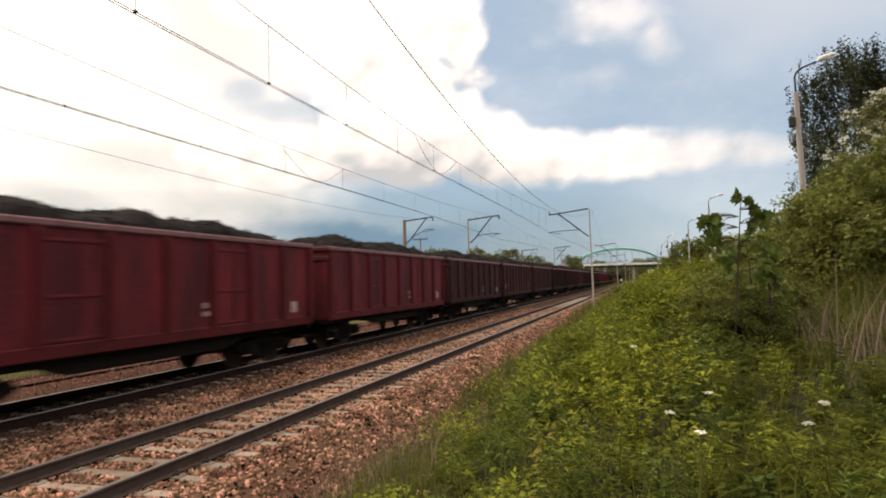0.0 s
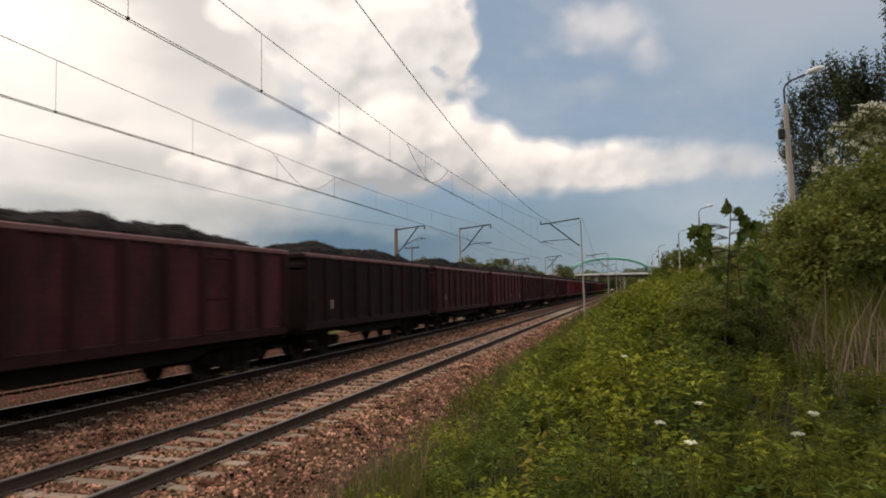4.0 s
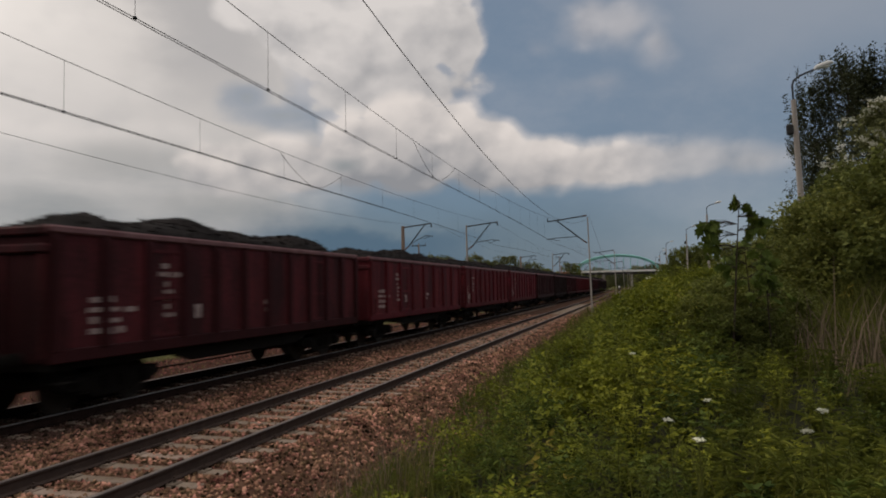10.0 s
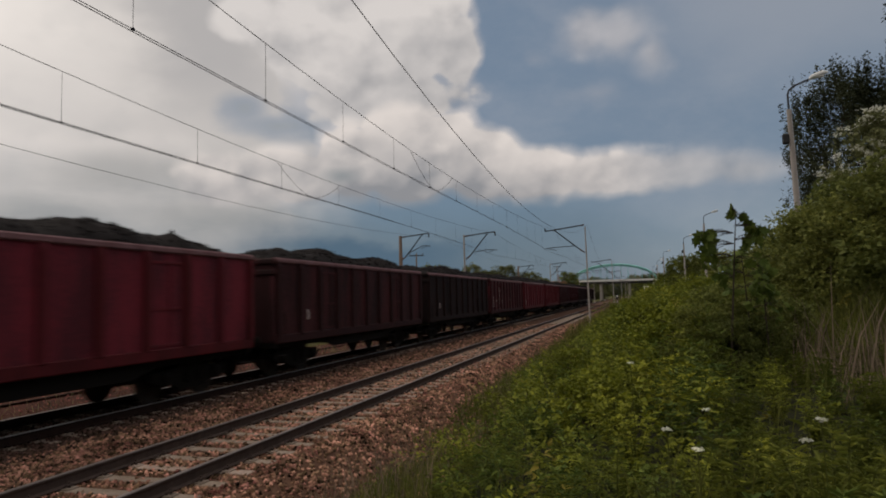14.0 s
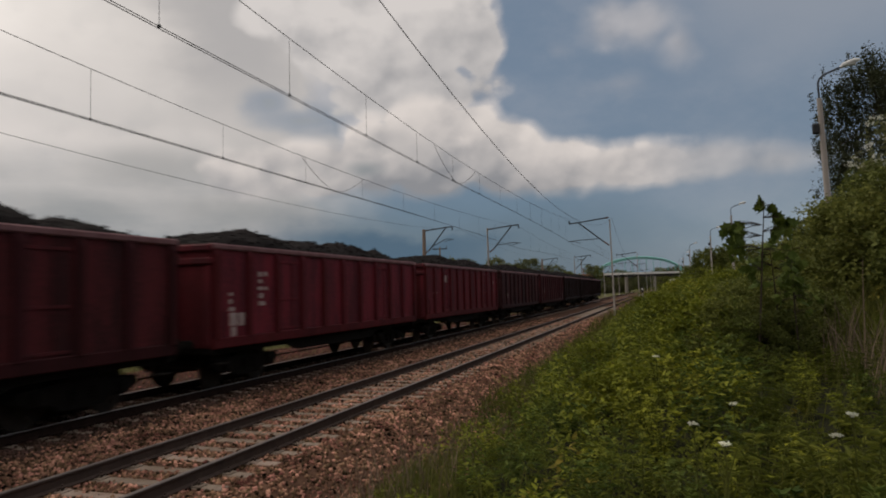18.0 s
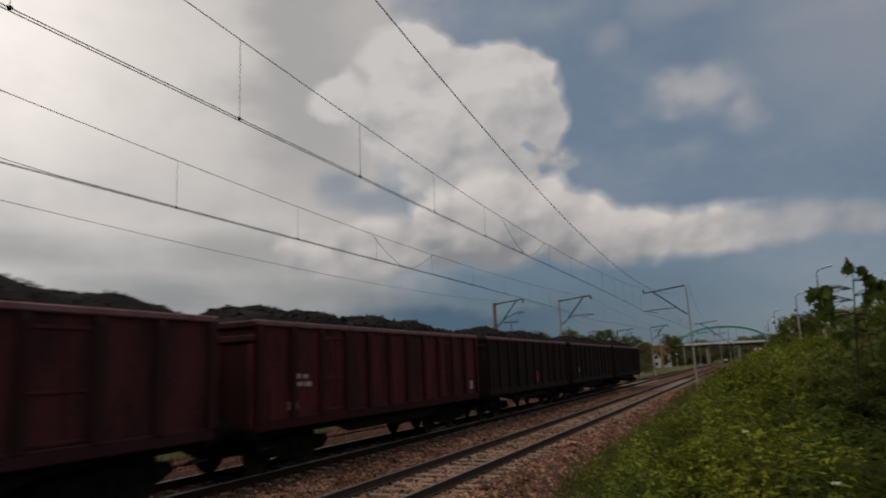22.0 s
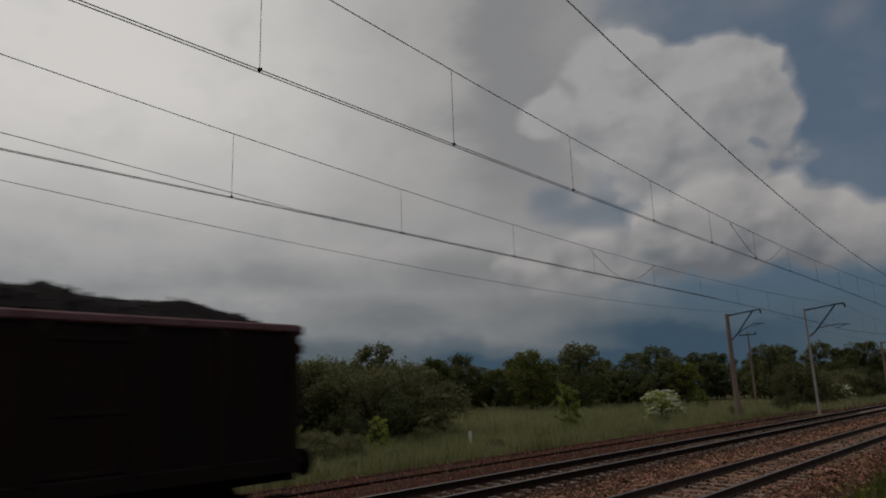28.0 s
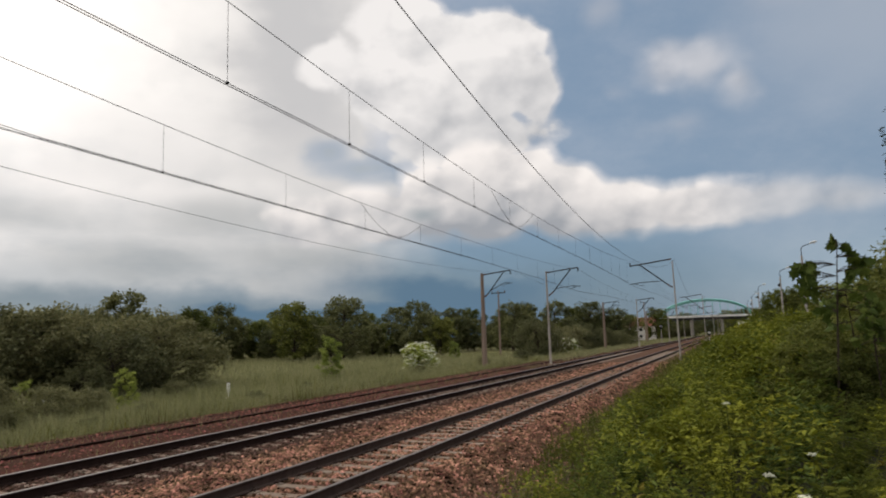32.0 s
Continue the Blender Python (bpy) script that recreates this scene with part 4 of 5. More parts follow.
def coal_mesh(seed):
    rng = np.random.default_rng(seed)
    ny, nx = 72, 18
    ys, xs = np.linspace(-HALF + 0.06, HALF - 0.06, ny), np.linspace(-WIDE + 0.05, WIDE - 0.05, nx)
    gx, gy = np.meshgrid(xs, ys)
    ph = rng.uniform(0, 6, 4)
    along = np.minimum(1, np.minimum(gy + HALF, HALF - gy) / 1.7)
    heap = 0.64 + 0.07 * np.sin(gy * 1.05 + ph[0]) + 0.06 * np.sin(gy * 2.2 + ph[1])
    z = TOP - 0.22 + np.sqrt(np.clip(along, 0, 1)) * heap * (1 - (np.abs(gx) / WIDE) ** 2.6 * 0.85)
    for i in range(ny):
        for j in range(nx):
            p = Vector((gx[i, j] * 1.6, gy[i, j] * 1.6, seed * 3.1))
            z[i, j] += 0.17 * noise.noise(p * 0.8) + 0.10 * noise.noise(p * 2.3)
    z[0], z[-1], z[:, 0], z[:, -1] = TOP - 0.25, TOP - 0.25, TOP - 0.2, TOP - 0.2
    v = np.stack([gx, gy, z], axis=-1).reshape(-1, 3)
    k = (np.arange(ny - 1)[:, None] * nx + np.arange(nx - 1)[None]).ravel()
    f = np.stack([k, k + 1, k + nx + 1, k + nx], axis=1)
    f = np.concatenate([f[:, :3], f[:, [0, 2, 3]]])
    n = 2600
    i = rng.integers(0, len(v), n)
    at = v[i] + rng.normal(size=(n, 3)) * (0.06, 0.06, 0.01)
    at[:, 0] = np.clip(at[:, 0], -WIDE + 0.12, WIDE - 0.12)
    at[:, 1] = np.clip(at[:, 1], -HALF + 0.15, HALF - 0.15)
    lump = stones(rng, at, rng.uniform(0.02, 0.055, n))
    # the bottom face lets the load rest on the wagon's floor
    bottom = (np.array([(-1.3, -6.2, 1.16), (1.3, -6.2, 1.16), (1.3, 6.2, 1.16), (-1.3, 6.2, 1.16)]), np.array([(0, 1, 2), (0, 2, 3)]))
    return big_mesh("heap", *join([(v, f), bottom]), M["coal"]), big_mesh("lumps", *lump, M["coal"])


def make_train():
    coal = [coal_mesh(s) for s in (1, 2, 3, 4)]
    first, train = {}, []
    for n, kind in enumerate(TRAIN):
        if kind in first:
            w = copy_thing(first[kind], pose(FAR, 900, 0))
        else:
            label, marks, ribs = KINDS[kind]
            w = first[kind] = build_wagon(kind[0], label, MARKS[marks], ribs, PATCHES.get(marks, ()))
        c = thing("coal_load", "heaped black coal filling an open wagon", "coal", pose(FAR, 900, 0), "coal loads of the train")
        part("coal_mound", coal[(n * 7 + 1) % 4][0], None, c)
        tagged(part("loose_coal", coal[(n * 7 + 1) % 4][1], None, c), kind="stuff")
        train.append((w, c, (n + 0.5) * PITCH - 0.6))
    return train


train = make_train()

# ---- overhead line ----
SPAN, MAST_Y = 57.0, 54.0


def catenary_z(y, top, low):
    """Height of a wire: it hangs between the masts, and hangs higher at the mast behind the viewer (top: ahead, behind)."""
    u = (y - (MAST_Y - SPAN / 2)) / (SPAN / 2)
    ahead, behind = top if isinstance(top, tuple) else (top, top)
    h = ahead if u > 0 else behind
    u = (u + 1) % 2 - 1
    return low + (h - low) * u * u


def wire_path(x, top, low, y0, y1, step=2.0, sway=0.0):
    n = int((y1 - y0) / step) + 1
    return [(x + sway * math.sin(math.pi * (y0 + k * step - MAST_Y) / SPAN), y0 + k * step, catenary_z(y0 + k * step, top, low)) for k in range(n)]


def make_line(x, top, low, contact_top, contact_low, name, first, step, double=True, y0=-40, y1=320):
    w = thing(name, "carrier wire with droppers above a double contact wire", "overhead wire")
    part("carrier_wire", Geo().tube(wire_path(x, top, low, y0, y1), 0.0075, 5), M["wire"], w)
    for dx in ((-0.03, 0.03) if double else (0.0,)):
        part("contact_wire", Geo().tube(wire_path(x + dx, contact_top, contact_low, y0, y1, 3.0), 0.0065, 5), M["wire"], w)
    y = first - 6 * step
    while y < 200:
        u = (y - MAST_Y) % SPAN
        if 3 < u < SPAN - 3:
            zt, zb = catenary_z(y, top, low), catenary_z(y, contact_top, contact_low)
            d = part("dropper", Geo().tube([(x, y, zt), (x, y, zb)], 0.004, 4), M["wire"], w)
            part("clamp", Geo().box(x, y, zb + 0.02, 0.045, 0.05, 0.04, 0.008), M["wire"], d)
        y += step
    for yj in (21.5, 78.5):
        zt, zb = catenary_z(yj, top, low), catenary_z(yj, contact_top, contact_low)
        a = [(x, yj - 2.2 + 4.8 * k / 12, zt + (zb - zt) * (1 - abs(k / 6 - 1) ** 1.6)) for k in range(13)]
        part("jumper", Geo().tube(a, 0.007, 4), M["wire"], w)
    return w


make_line(NEAR, (7.38, 7.9), 6.5, (5.45, 5.95), 5.72, "overhead_line", 7.5, 3.42)
make_line(FAR, (7.20, 7.6), 6.53, (5.4, 5.8), 5.74, "overhead_line", 10.8, 4.38)
third = thing("overhead_line", "single slack wire over the disused track", "overhead wire")
part("contact_wire", Geo().tube(wire_path(-15.6, 7.1, 6.15, -40, 320), 0.0075, 5), M["wire"], third)
slack = thing("return_wire", "slack return wire strung from mast to mast", "overhead wire")
part("wire", Geo().tube(wire_path(-3.6, (7.5, 8.2), 5.1, -40, 320), 0.008, 5), M["wire"], slack)
extra = thing("anchor_wire", "thin anchoring wire drawn across to the far line", "overhead wire")
part("wire", Geo().tube([(-11.4, -30, 7.3), (-11.0, -3, 6.3), (-10.9, 3.8, 5.98), (-10.9, 8.0, 5.79), (-10.9, 30, 5.76)], 0.0065, 5), M["wire"], extra)


def insulator(g, p, q, n=5, r=0.075):
    p, q = Vector(p), Vector(q)
    pts, rad = [], []
    for k in range(2 * n + 1):
        pts.append(p.lerp(q, k / (2 * n)))
        rad.append(r if k % 2 else r * 0.45)
    g.tube(pts, rad, 10)
    return g


def make_mast(x, y, side, reach, height, contact, mat, label, base=-0.6, lean=0.0, r=0.15, tilt=0.12):
    """A mast with one bracket that reaches over its track; side is +1 where the track lies towards +x."""
    w = thing("catenary_mast", label, "catenary mast", pose(x, y, base, 0, lean, 0), "masts along the line")
    h = height - base
    part("post", Geo().tube([(0, 0, 0), (0, 0, h * 0.5), (0, 0, h)], [r * 1.25, r, r * 0.72], 12), mat, w)
    part("foot", Geo().box(0, 0, 0.15, 0.7, 0.7, 0.45, 0.06), M["concrete"], w)
    tip = side * reach
    part("top_arm", Geo().tube([(side * 0.12, 0, h - tilt), (tip * 0.75, 0, h + tilt * 0.6), (tip, 0, h + tilt)], 0.05, 8), M["steel"], w)
    part("strut", Geo().tube([(side * 0.5, 0, h - 1.72), (tip * 0.78, 0, h + tilt * 0.6)], 0.05, 8), M["steel"], w)
    part("insulator", insulator(Geo(), (side * 0.12, 0, h - 2.0), (side * 0.5, 0, h - 1.72)), M["insulator"], w)
    part("insulator", insulator(Geo(), (side * 0.06, 0, h - tilt), (side * 0.4, 0, h - tilt * 0.7)), M["insulator"], w)
    zc = contact - base
    part("steady_arm", Geo().tube([(side * 0.75, 0, h - 1.45), (tip * 0.8, 0, zc + 0.28), (tip * 1.05, 0, zc + 0.2)], 0.03, 6).tube([(tip * 0.95, 0, zc + 0.22), (tip * 0.72, 0, zc + 0.02)], 0.02, 6), M["steel"], w)
    part("wire_clamp", Geo().box(tip, 0, h - 0.05, 0.08, 0.16, 0.3, 0.02), M["steel"], w)
    return w


for k in range(5):
    y = MAST_Y + k * SPAN
    make_mast(-3.62, y, -1, 3.1, 7.38, 5.62, M["pole"], "slim pale concrete mast with a steel bracket", lean=-1.0, r=0.062, tilt=-0.15)
    make_mast(-13.45, y, 1, 2.6, 7.2, 5.62, M["pole"], "pale concrete mast with a steel bracket", lean=-0.4, r=0.08)
    if k < 3:
        make_mast(-19.0 + 0.3 * k, y, 1, 2.5, 7.35 - 0.4 * (k > 0), 6.2, M["old_pole"], "stout weathered brown concrete mast with a bracket", base=-0.85, r=0.18)
# the mast behind the viewer that ends the span overhead
make_mast(-3.62, MAST_Y - SPAN, -1, 3.1, 7.9, 5.62, M["pole"], "slim pale concrete mast with a steel bracket", r=0.13)
make_mast(-13.45, MAST_Y - SPAN, 1, 2.6, 7.6, 5.62, M["pole"], "pale concrete mast with a steel bracket")

# ---- arched road bridge ----


def make_bridge():
    b = thing("arch_bridge", "road bridge with green tied arches over the line", "bridge", pose(-9.2, 290, 0))
    part("deck", Geo().box(0, 5, 6.7, 150, 11, 0.9, 0.05), M["deck"], b, "dark deck edge")
    for y in (-0.6, 10.6):
        part("parapet", Geo().box(0, y, 7.52, 150, 0.3, 0.74, 0.03), M["white_paint"], b, "pale parapet")
        rise = [(17.0 * math.cos(math.pi * k / 24), y, 7.1 + 7.0 * math.sin(math.pi * k / 24)) for k in range(25)]
        arch = part("arch", Geo().tube(rise, 0.34, 8), M["green_paint"], b, "green painted steel arch")
        for k in range(1, 12):
            x = -17.0 + 34.0 * k / 12
            part("hanger", Geo().tube([(x, y, 7.2), (x, y, 7.1 + 7.0 * math.sqrt(max(0, 1 - (x / 17.0) ** 2)))], 0.06, 6), M["green_paint"], arch)
    for k in (5, 8, 12, 16, 19):
        x, z = 17.0 * math.cos(math.pi * k / 24), 7.1 + 7.0 * math.sin(math.pi * k / 24)
        part("cross_beam", Geo().tube([(x, -0.6, z), (x, 10.6, z)], 0.22, 8), M["green_paint"], b)
    for x in (-5.5, 6.1, -33, 33, -52, 52):
        for y in (0.6, 9.4):
            part("pier", Geo().box(x, y, 2.8, 0.8, 0.8, 7.0, 0.1), M["pole"], b)
    for x in (-72, 72):
        part("abutment", Geo().box(x, 5, 2.8, 8, 12, 7.4, 0.2), M["concrete"], b)


make_bridge()

# ---- street lamps ----


def build_lamp():
    w = thing("street_lamp", "grey concrete lamp post with a bent arm and pale head", "street lamp", pose(0, 0, 0), "lamp posts along the path")
    part("post", Geo().tube([(0, 0, 0), (0, 0, 7.35)], [0.125, 0.08], 10), M["pole"], w)
    part("cable_box", Geo().box(-0.17, 0, 6.35, 0.22, 0.2, 0.34, 0.03).box(-0.04, 0, 6.5, 0.26, 0.07, 0.05, 0.01), M["steel"], w, "dark box clamped to the post")
    part("arm", Geo().tube([(0, 0, 7.3), (0, 0, 7.85), (0.05, 0, 8.0), (0.2, 0, 8.12), (0.75, 0, 8.3)], 0.032, 8), M["steel"], w)
    head = part("lamp_head", Geo().tube([(0.68, 0, 8.26), (0.78, 0, 8.34), (1.1, 0, 8.42), (1.25, 0, 8.42)], [0.04, 0.085, 0.09, 0.04], 10), M["lamp_glass"], w, "pale grey lamp housing")
    part("cover", Geo().box(0.95, 0, 8.31, 0.36, 0.14, 0.07, 0.03), M["lamp_glass"], head)
    return w


lamp = build_lamp()
for k, (x, y) in enumerate(((5.35, 25.0), (5.9, 64.5), (5.75, 90.0), (4.4, 121.0), (4.2, 152.0), (4.0, 184.0))):
    m = pose(x, y, float(ground_z(x, y)) - 0.05, 0, -1.5 if k == 0 else 0, -8)
    if k == 0:
        lamp.matrix_basis = m
    else:
        copy_thing(lamp, m)

# ---- trees and bushes ----


def build_tree(name, label, category, seed, height, spread, leaf, count, mat, bare=0.25, trunk=0.14, droop=0.0, clumps=46, blossom=0, strands=0):
    """A tapered trunk with limbs, and a crown of leaf clumps with gaps between them. Its base is at the origin."""
    rng = np.random.default_rng(seed)
    w = thing(name, label, category, pose(0, 0, -60))
    g = Geo()
    bend = [(0.06 * height * math.sin(k * 0.9 + seed) * k / 6, 0.05 * height * math.cos(k * 1.3 + seed) * k / 6, height * 0.93 * k / 6) for k in range(7)]
    g.tube(bend, [trunk * (1 - 0.13 * k) for k in range(7)], 8)
    tips = []
    for k in range(clumps):
        u = bare + (1 - bare) * (k + rng.uniform(0, 1)) / clumps
        h = height * u
        wide = spread * math.sqrt(max(0.05, 1 - ((u - 0.5 * (1 + bare) + 0.08) / (0.62 * (1 - bare) + 0.02)) ** 2)) * rng.uniform(0.45, 1.12)
        a = k * 2.4 + rng.uniform(-0.5, 0.5)
        s = max(0, min(5, u / 0.93 * 6))
        i = int(s)
        root = Vector(bend[i]).lerp(Vector(bend[min(i + 1, 6)]), s - i)
        root.z = max(root.z - 0.25 * wide, 0.1 * height)
        tip = Vector((root.x + wide * math.cos(a), root.y + wide * math.sin(a), h - droop * wide))
        mid = root.lerp(tip, 0.5) + Vector((0, 0, 0.12 * wide))
        r = trunk * 0.32 * (1.1 - u)
        g.tube([root, mid, tip], [r + 0.012, r * 0.6 + 0.008, 0.006], 5)
        tips.append(tip)
    tagged(part("trunk" if height > 2 else "stalk", g, M["bark"], w), kind="" if height > 2 else "stuff")
    tips = np.array(tips)
    n = count
    i = rng.integers(0, len(tips), n)
    size = spread * 0.25 * rng.uniform(0.6, 1.25, len(tips))
    off = unit(rng.normal(size=(n, 3))) * (rng.random(n) ** 0.45)[:, None] * size[i][:, None] * (1.15, 1.15, 0.8)
    at = tips[i] + off
    if droop:
        at[:, 2] -= rng.random(n) ** 2 * droop * spread * 1.3
    if strands:
        # hanging twigs: each leaf belongs to one of them
        top = tips[rng.integers(0, len(tips), strands)] + rng.normal(size=(strands, 3)) * spread * (0.17, 0.17, 0.10)
        drop = rng.uniform(0.5, 2.3, strands)
        k = rng.integers(0, strands, n * 2 // 3)
        at[:len(k)] = top[k] + rng.normal(size=(len(k), 3)) * 0.055 - np.stack([0 * k, 0 * k, drop[k] * rng.random(len(k))], axis=1)
    at[:, 2] = np.maximum(at[:, 2], 0.05)
    v, f = leaves(rng, at, leaf * rng.uniform(0.6, 1.3, n), 1.5)
    part("crown", big_mesh("crown", v, f, mat), None, w)
    if blossom:
        j = rng.integers(0, len(tips), blossom)
        at = tips[j] + unit(rng.normal(size=(blossom, 3)) + (0, 0, 0.5)) * size[j][:, None] * 1.05
        k = np.repeat(np.arange(blossom), 12)
        at = at[k] + rng.normal(size=(len(k), 3)) * (0.09, 0.09, 0.03)
        v, f = leaves(rng, at, 0.085, 1.2, 0.35)
        part("blossom", big_mesh("blossom", v, f, M["blossom"]), None, w, "creamy white flower heads")
    return w


def place(ob, spots, used=None):
    """First spot for the thing itself, copies on the others: x, y, turn, size."""
    for k, (x, y, turn, s) in enumerate(spots):
        m = pose(x, y, float(ground_z(x, y)) - 0.06, 0, 0, turn)
        if k == 0:
            ob.scale = (1, 1, 1)
            ob.matrix_basis = m @ Matrix.Diagonal((s, s, s * 0.97, 1))
        else:
            o = copy_thing(ob, m)
            o.scale = (s, s, s * (0.92 + 0.16 * ((k * 0.37) % 1)))


def polar(az, dist):
    return dist * math.sin(radians(az)), dist * math.cos(radians(az))


rng = np.random.default_rng(11)
WOOD = [build_tree("broadleaf_tree", "dark green leafy tree at the meadow's edge", "tree", 20 + k, 8.0, 2.9 + 0.3 * (k % 3), 0.22, 5600, M[("leaf_dark", "leaf_mid", "leaf_dark", "leaf_dark")[k % 4]], 0.12, 0.17, clumps=52) for k in range(5)]
spots = {k: [] for k in range(5)}
for i in range(78):
    az = -84 + 78 * (i + rng.uniform(-0.3, 0.3)) / 78
    far = 64 + 50 * min(1, max(0, (az + 70) / 30)) + (30 if az > -22 else 0) + rng.uniform(-4, 8)
    x, y = polar(az, far)
    if x > -21:
        continue
    spots[i % 5].append((x, y, rng.uniform(0, 360), rng.uniform(0.62, 0.98)))
for i in range(46):
    az = -84 + 79 * (i + rng.uniform(-0.4, 0.4)) / 46
    x, y = polar(az, rng.uniform(138, 165))
    if x > -21:
        continue
    spots[(i * 3) % 5].append((x, y, rng.uniform(0, 360), rng.uniform(0.95, 1.3)))
for i, (az, far, s) in enumerate(((-73, 56, 0.8), (-67.8, 55, 0.86), (-65, 57, 0.93), (-62.0, 58, 0.86), (-60, 60, 0.78), (-48, 92, 1.15), (-35, 104, 1.12), (-31, 106, 1.2), (-17, 118, 1.1))):
    spots[i % 5].append((*polar(az, far), 50.0 * i, s))
for k in range(5):
    place(WOOD[k], spots[k])

SHRUB = [build_tree("willow_shrub", "wide grey-green shrub in rough grass", "bush", 40 + k, 3.4, 2.4, 0.11, 9000, M["leaf_shrub"], 0.02, 0.07, clumps=60) for k in range(3)]
spots = {k: [] for k in range(3)}
for i in range(22):
    az = -83 + 40 * (i + rng.uniform(-0.35, 0.35)) / 22
    x, y = polar(az, rng.uniform(42, 52) if az > -62 else rng.uniform(36, 46))
    spots[i % 3].append((x, y, rng.uniform(0, 360), rng.uniform(1.0, 1.4)))
for i in range(10):
    az = -15 + 9 * i / 10
    x, y = polar(az, 88 + 7 * i)
    spots[i % 3].append((min(x, -20.5), y, rng.uniform(0, 360), rng.uniform(0.8, 1.3)))
for i, (x, y, h) in enumerate(((-22.3, 15.4, 0.34), (-23.8, 18.2, 0.42), (-21.8, 12.6, 0.26), (-20.6, 26.4, 0.20), (-18.9, 25.4, 0.15), (-19.2, 31.0, 0.17), (-25.0, 21.0, 0.36), (-27.4, 18.0, 0.55), (-21.0, 20.4, 0.22),
                              (-20.2, 9.6, 0.24), (-19.6, 38.0, 0.2), (-21.2, 46.0, 0.26), (-20.2, 57.0, 0.3), (-31.0, 26.0, 0.6), (-28.5, 29.5, 0.3), (-22.6, 33.5, 0.18), (-20.4, 70.0, 0.4), (-19.8, 16.8, 0.16), (-18.6, 13.4, 0.13))):
    spots[i % 3].append((x, y, 77.0 * i, h))
for i, x in enumerate((-38, -33, -29, -25, -21.5, -18, -15.5, -0.5, 2.5, 6, 9.5, 13, 17)):
    spots[i % 3].append((x, 304 + 3 * math.sin(2.0 * x), 51.0 * i, 1.25 + 0.3 * math.sin(x)))
for k in range(3):
    place(SHRUB[k], spots[k])

elder = build_tree("elder_bush", "elder bush in white flower beside the track", "bush", 61, 2.5, 1.6, 0.12, 4200, M["leaf_light"], 0.03, 0.06, clumps=44, blossom=330)
place(elder, [(-26.0, 56.0, 0, 1.0), (-21.5, 96.0, 120, 0.9)])
birch_young = build_tree("young_tree", "light green sapling in the meadow", "tree", 63, 3.2, 0.85, 0.10, 2600, M["leaf_light"], 0.03, 0.035, clumps=34)
place(birch_young, [(-25.4, 40.6, 0, 1.0), (-25.8, 23.8, 70, 0.62), (-27.6, 20.0, 200, 0.5), (-30.0, 75.0, 10, 0.8)])

# right of the line
THICKET = [build_tree("hazel_bush", "dense mid-green bush on the bank", "bush", 70 + k, 3.3, 1.9, 0.078, 17000, M["leaf_mid"], 0.02, 0.06, clumps=70) for k in range(2)]
place(THICKET[0], [(5.3, 19.5, 0, 1.1), (7.2, 18.5, 140, 1.35), (6.6, 26.5, 60, 1.0), (2.2, 14.6, 70, 0.5), (1.75, 13.6, 30, 0.5), (1.25, 13.0, 130, 0.4), (1.55, 12.4, 200, 0.36), (9.0, 22.0, 250, 1.25), (6.6, 44.0, 20, 0.8)])
place(THICKET[1], [(6.4, 21.5, 0, 1.3), (7.9, 16.0, 90, 1.15), (9.8, 18.5, 200, 1.2), (6.4, 52.0, 30, 0.75), (7.6, 37.0, 300, 1.0), (11.0, 14.0, 200, 1.1)])
hanging = build_tree("birch_tree", "tall birch with dark drooping foliage", "tree", 81, 12.5, 2.9, 0.075, 80000, M["leaf_birch"], 0.2, 0.17, droop=0.6, clumps=105, strands=800)
place(hanging, [(9.5, 33.0, 0, 0.95), (13.2, 34.0, 120, 1.15), (16.0, 31.0, 40, 1.1)])
locust = build_tree("locust_tree", "locust tree with hanging white blossom", "tree", 83, 7.6, 2.6, 0.11, 14000, M["leaf_dark"], 0.15, 0.13, clumps=80, blossom=620)
place(locust, [(9.6, 27.0, 0, 1.0), (12.6, 26.0, 100, 1.1)])
round_tree = build_tree("willow_tree", "round olive-green willow behind the lamps", "tree", 85, 6.8, 3.3, 0.2, 9000, M["leaf_mid"], 0.05, 0.18, clumps=80)
place(round_tree, [(6.7, 103.0, 0, 0.95), (11.0, 92.0, 50, 0.9), (9.0, 128.0, 50, 0.9), (5.5, 150.0, 90, 0.8), (13.5, 70.0, 50, 1.0), (12.0, 52.0, 90, 0.9)])
place(copy_thing(WOOD[2], pose(0, 0, 0)), [(x, 345 + 9 * math.sin(x), 37.0 * x, 1.25) for x in (-75, -62, -50, -41, -36, -31.5, -27, -23.5, -20, -16.5, -1.5, 1.5, 5, 8.5, 12, 16, 23, 33, 45, 60)])
place(copy_thing(WOOD[3], pose(0, 0, 0)), [(x, 470 + 7 * math.sin(x), 31.0 * x, 1.15) for x in (-34, -29, -25, -22, -19, -16.5, -14, -11.5, -9, -6.5, -4, -1.5, 1, 4, 8)])
place(copy_thing(WOOD[1], pose(0, 0, 0)), [(-22.2, 230.0, 0, 1.3), (-26.5, 200.0, 60, 1.0), (-23.5, 150.0, 90, 0.8)])


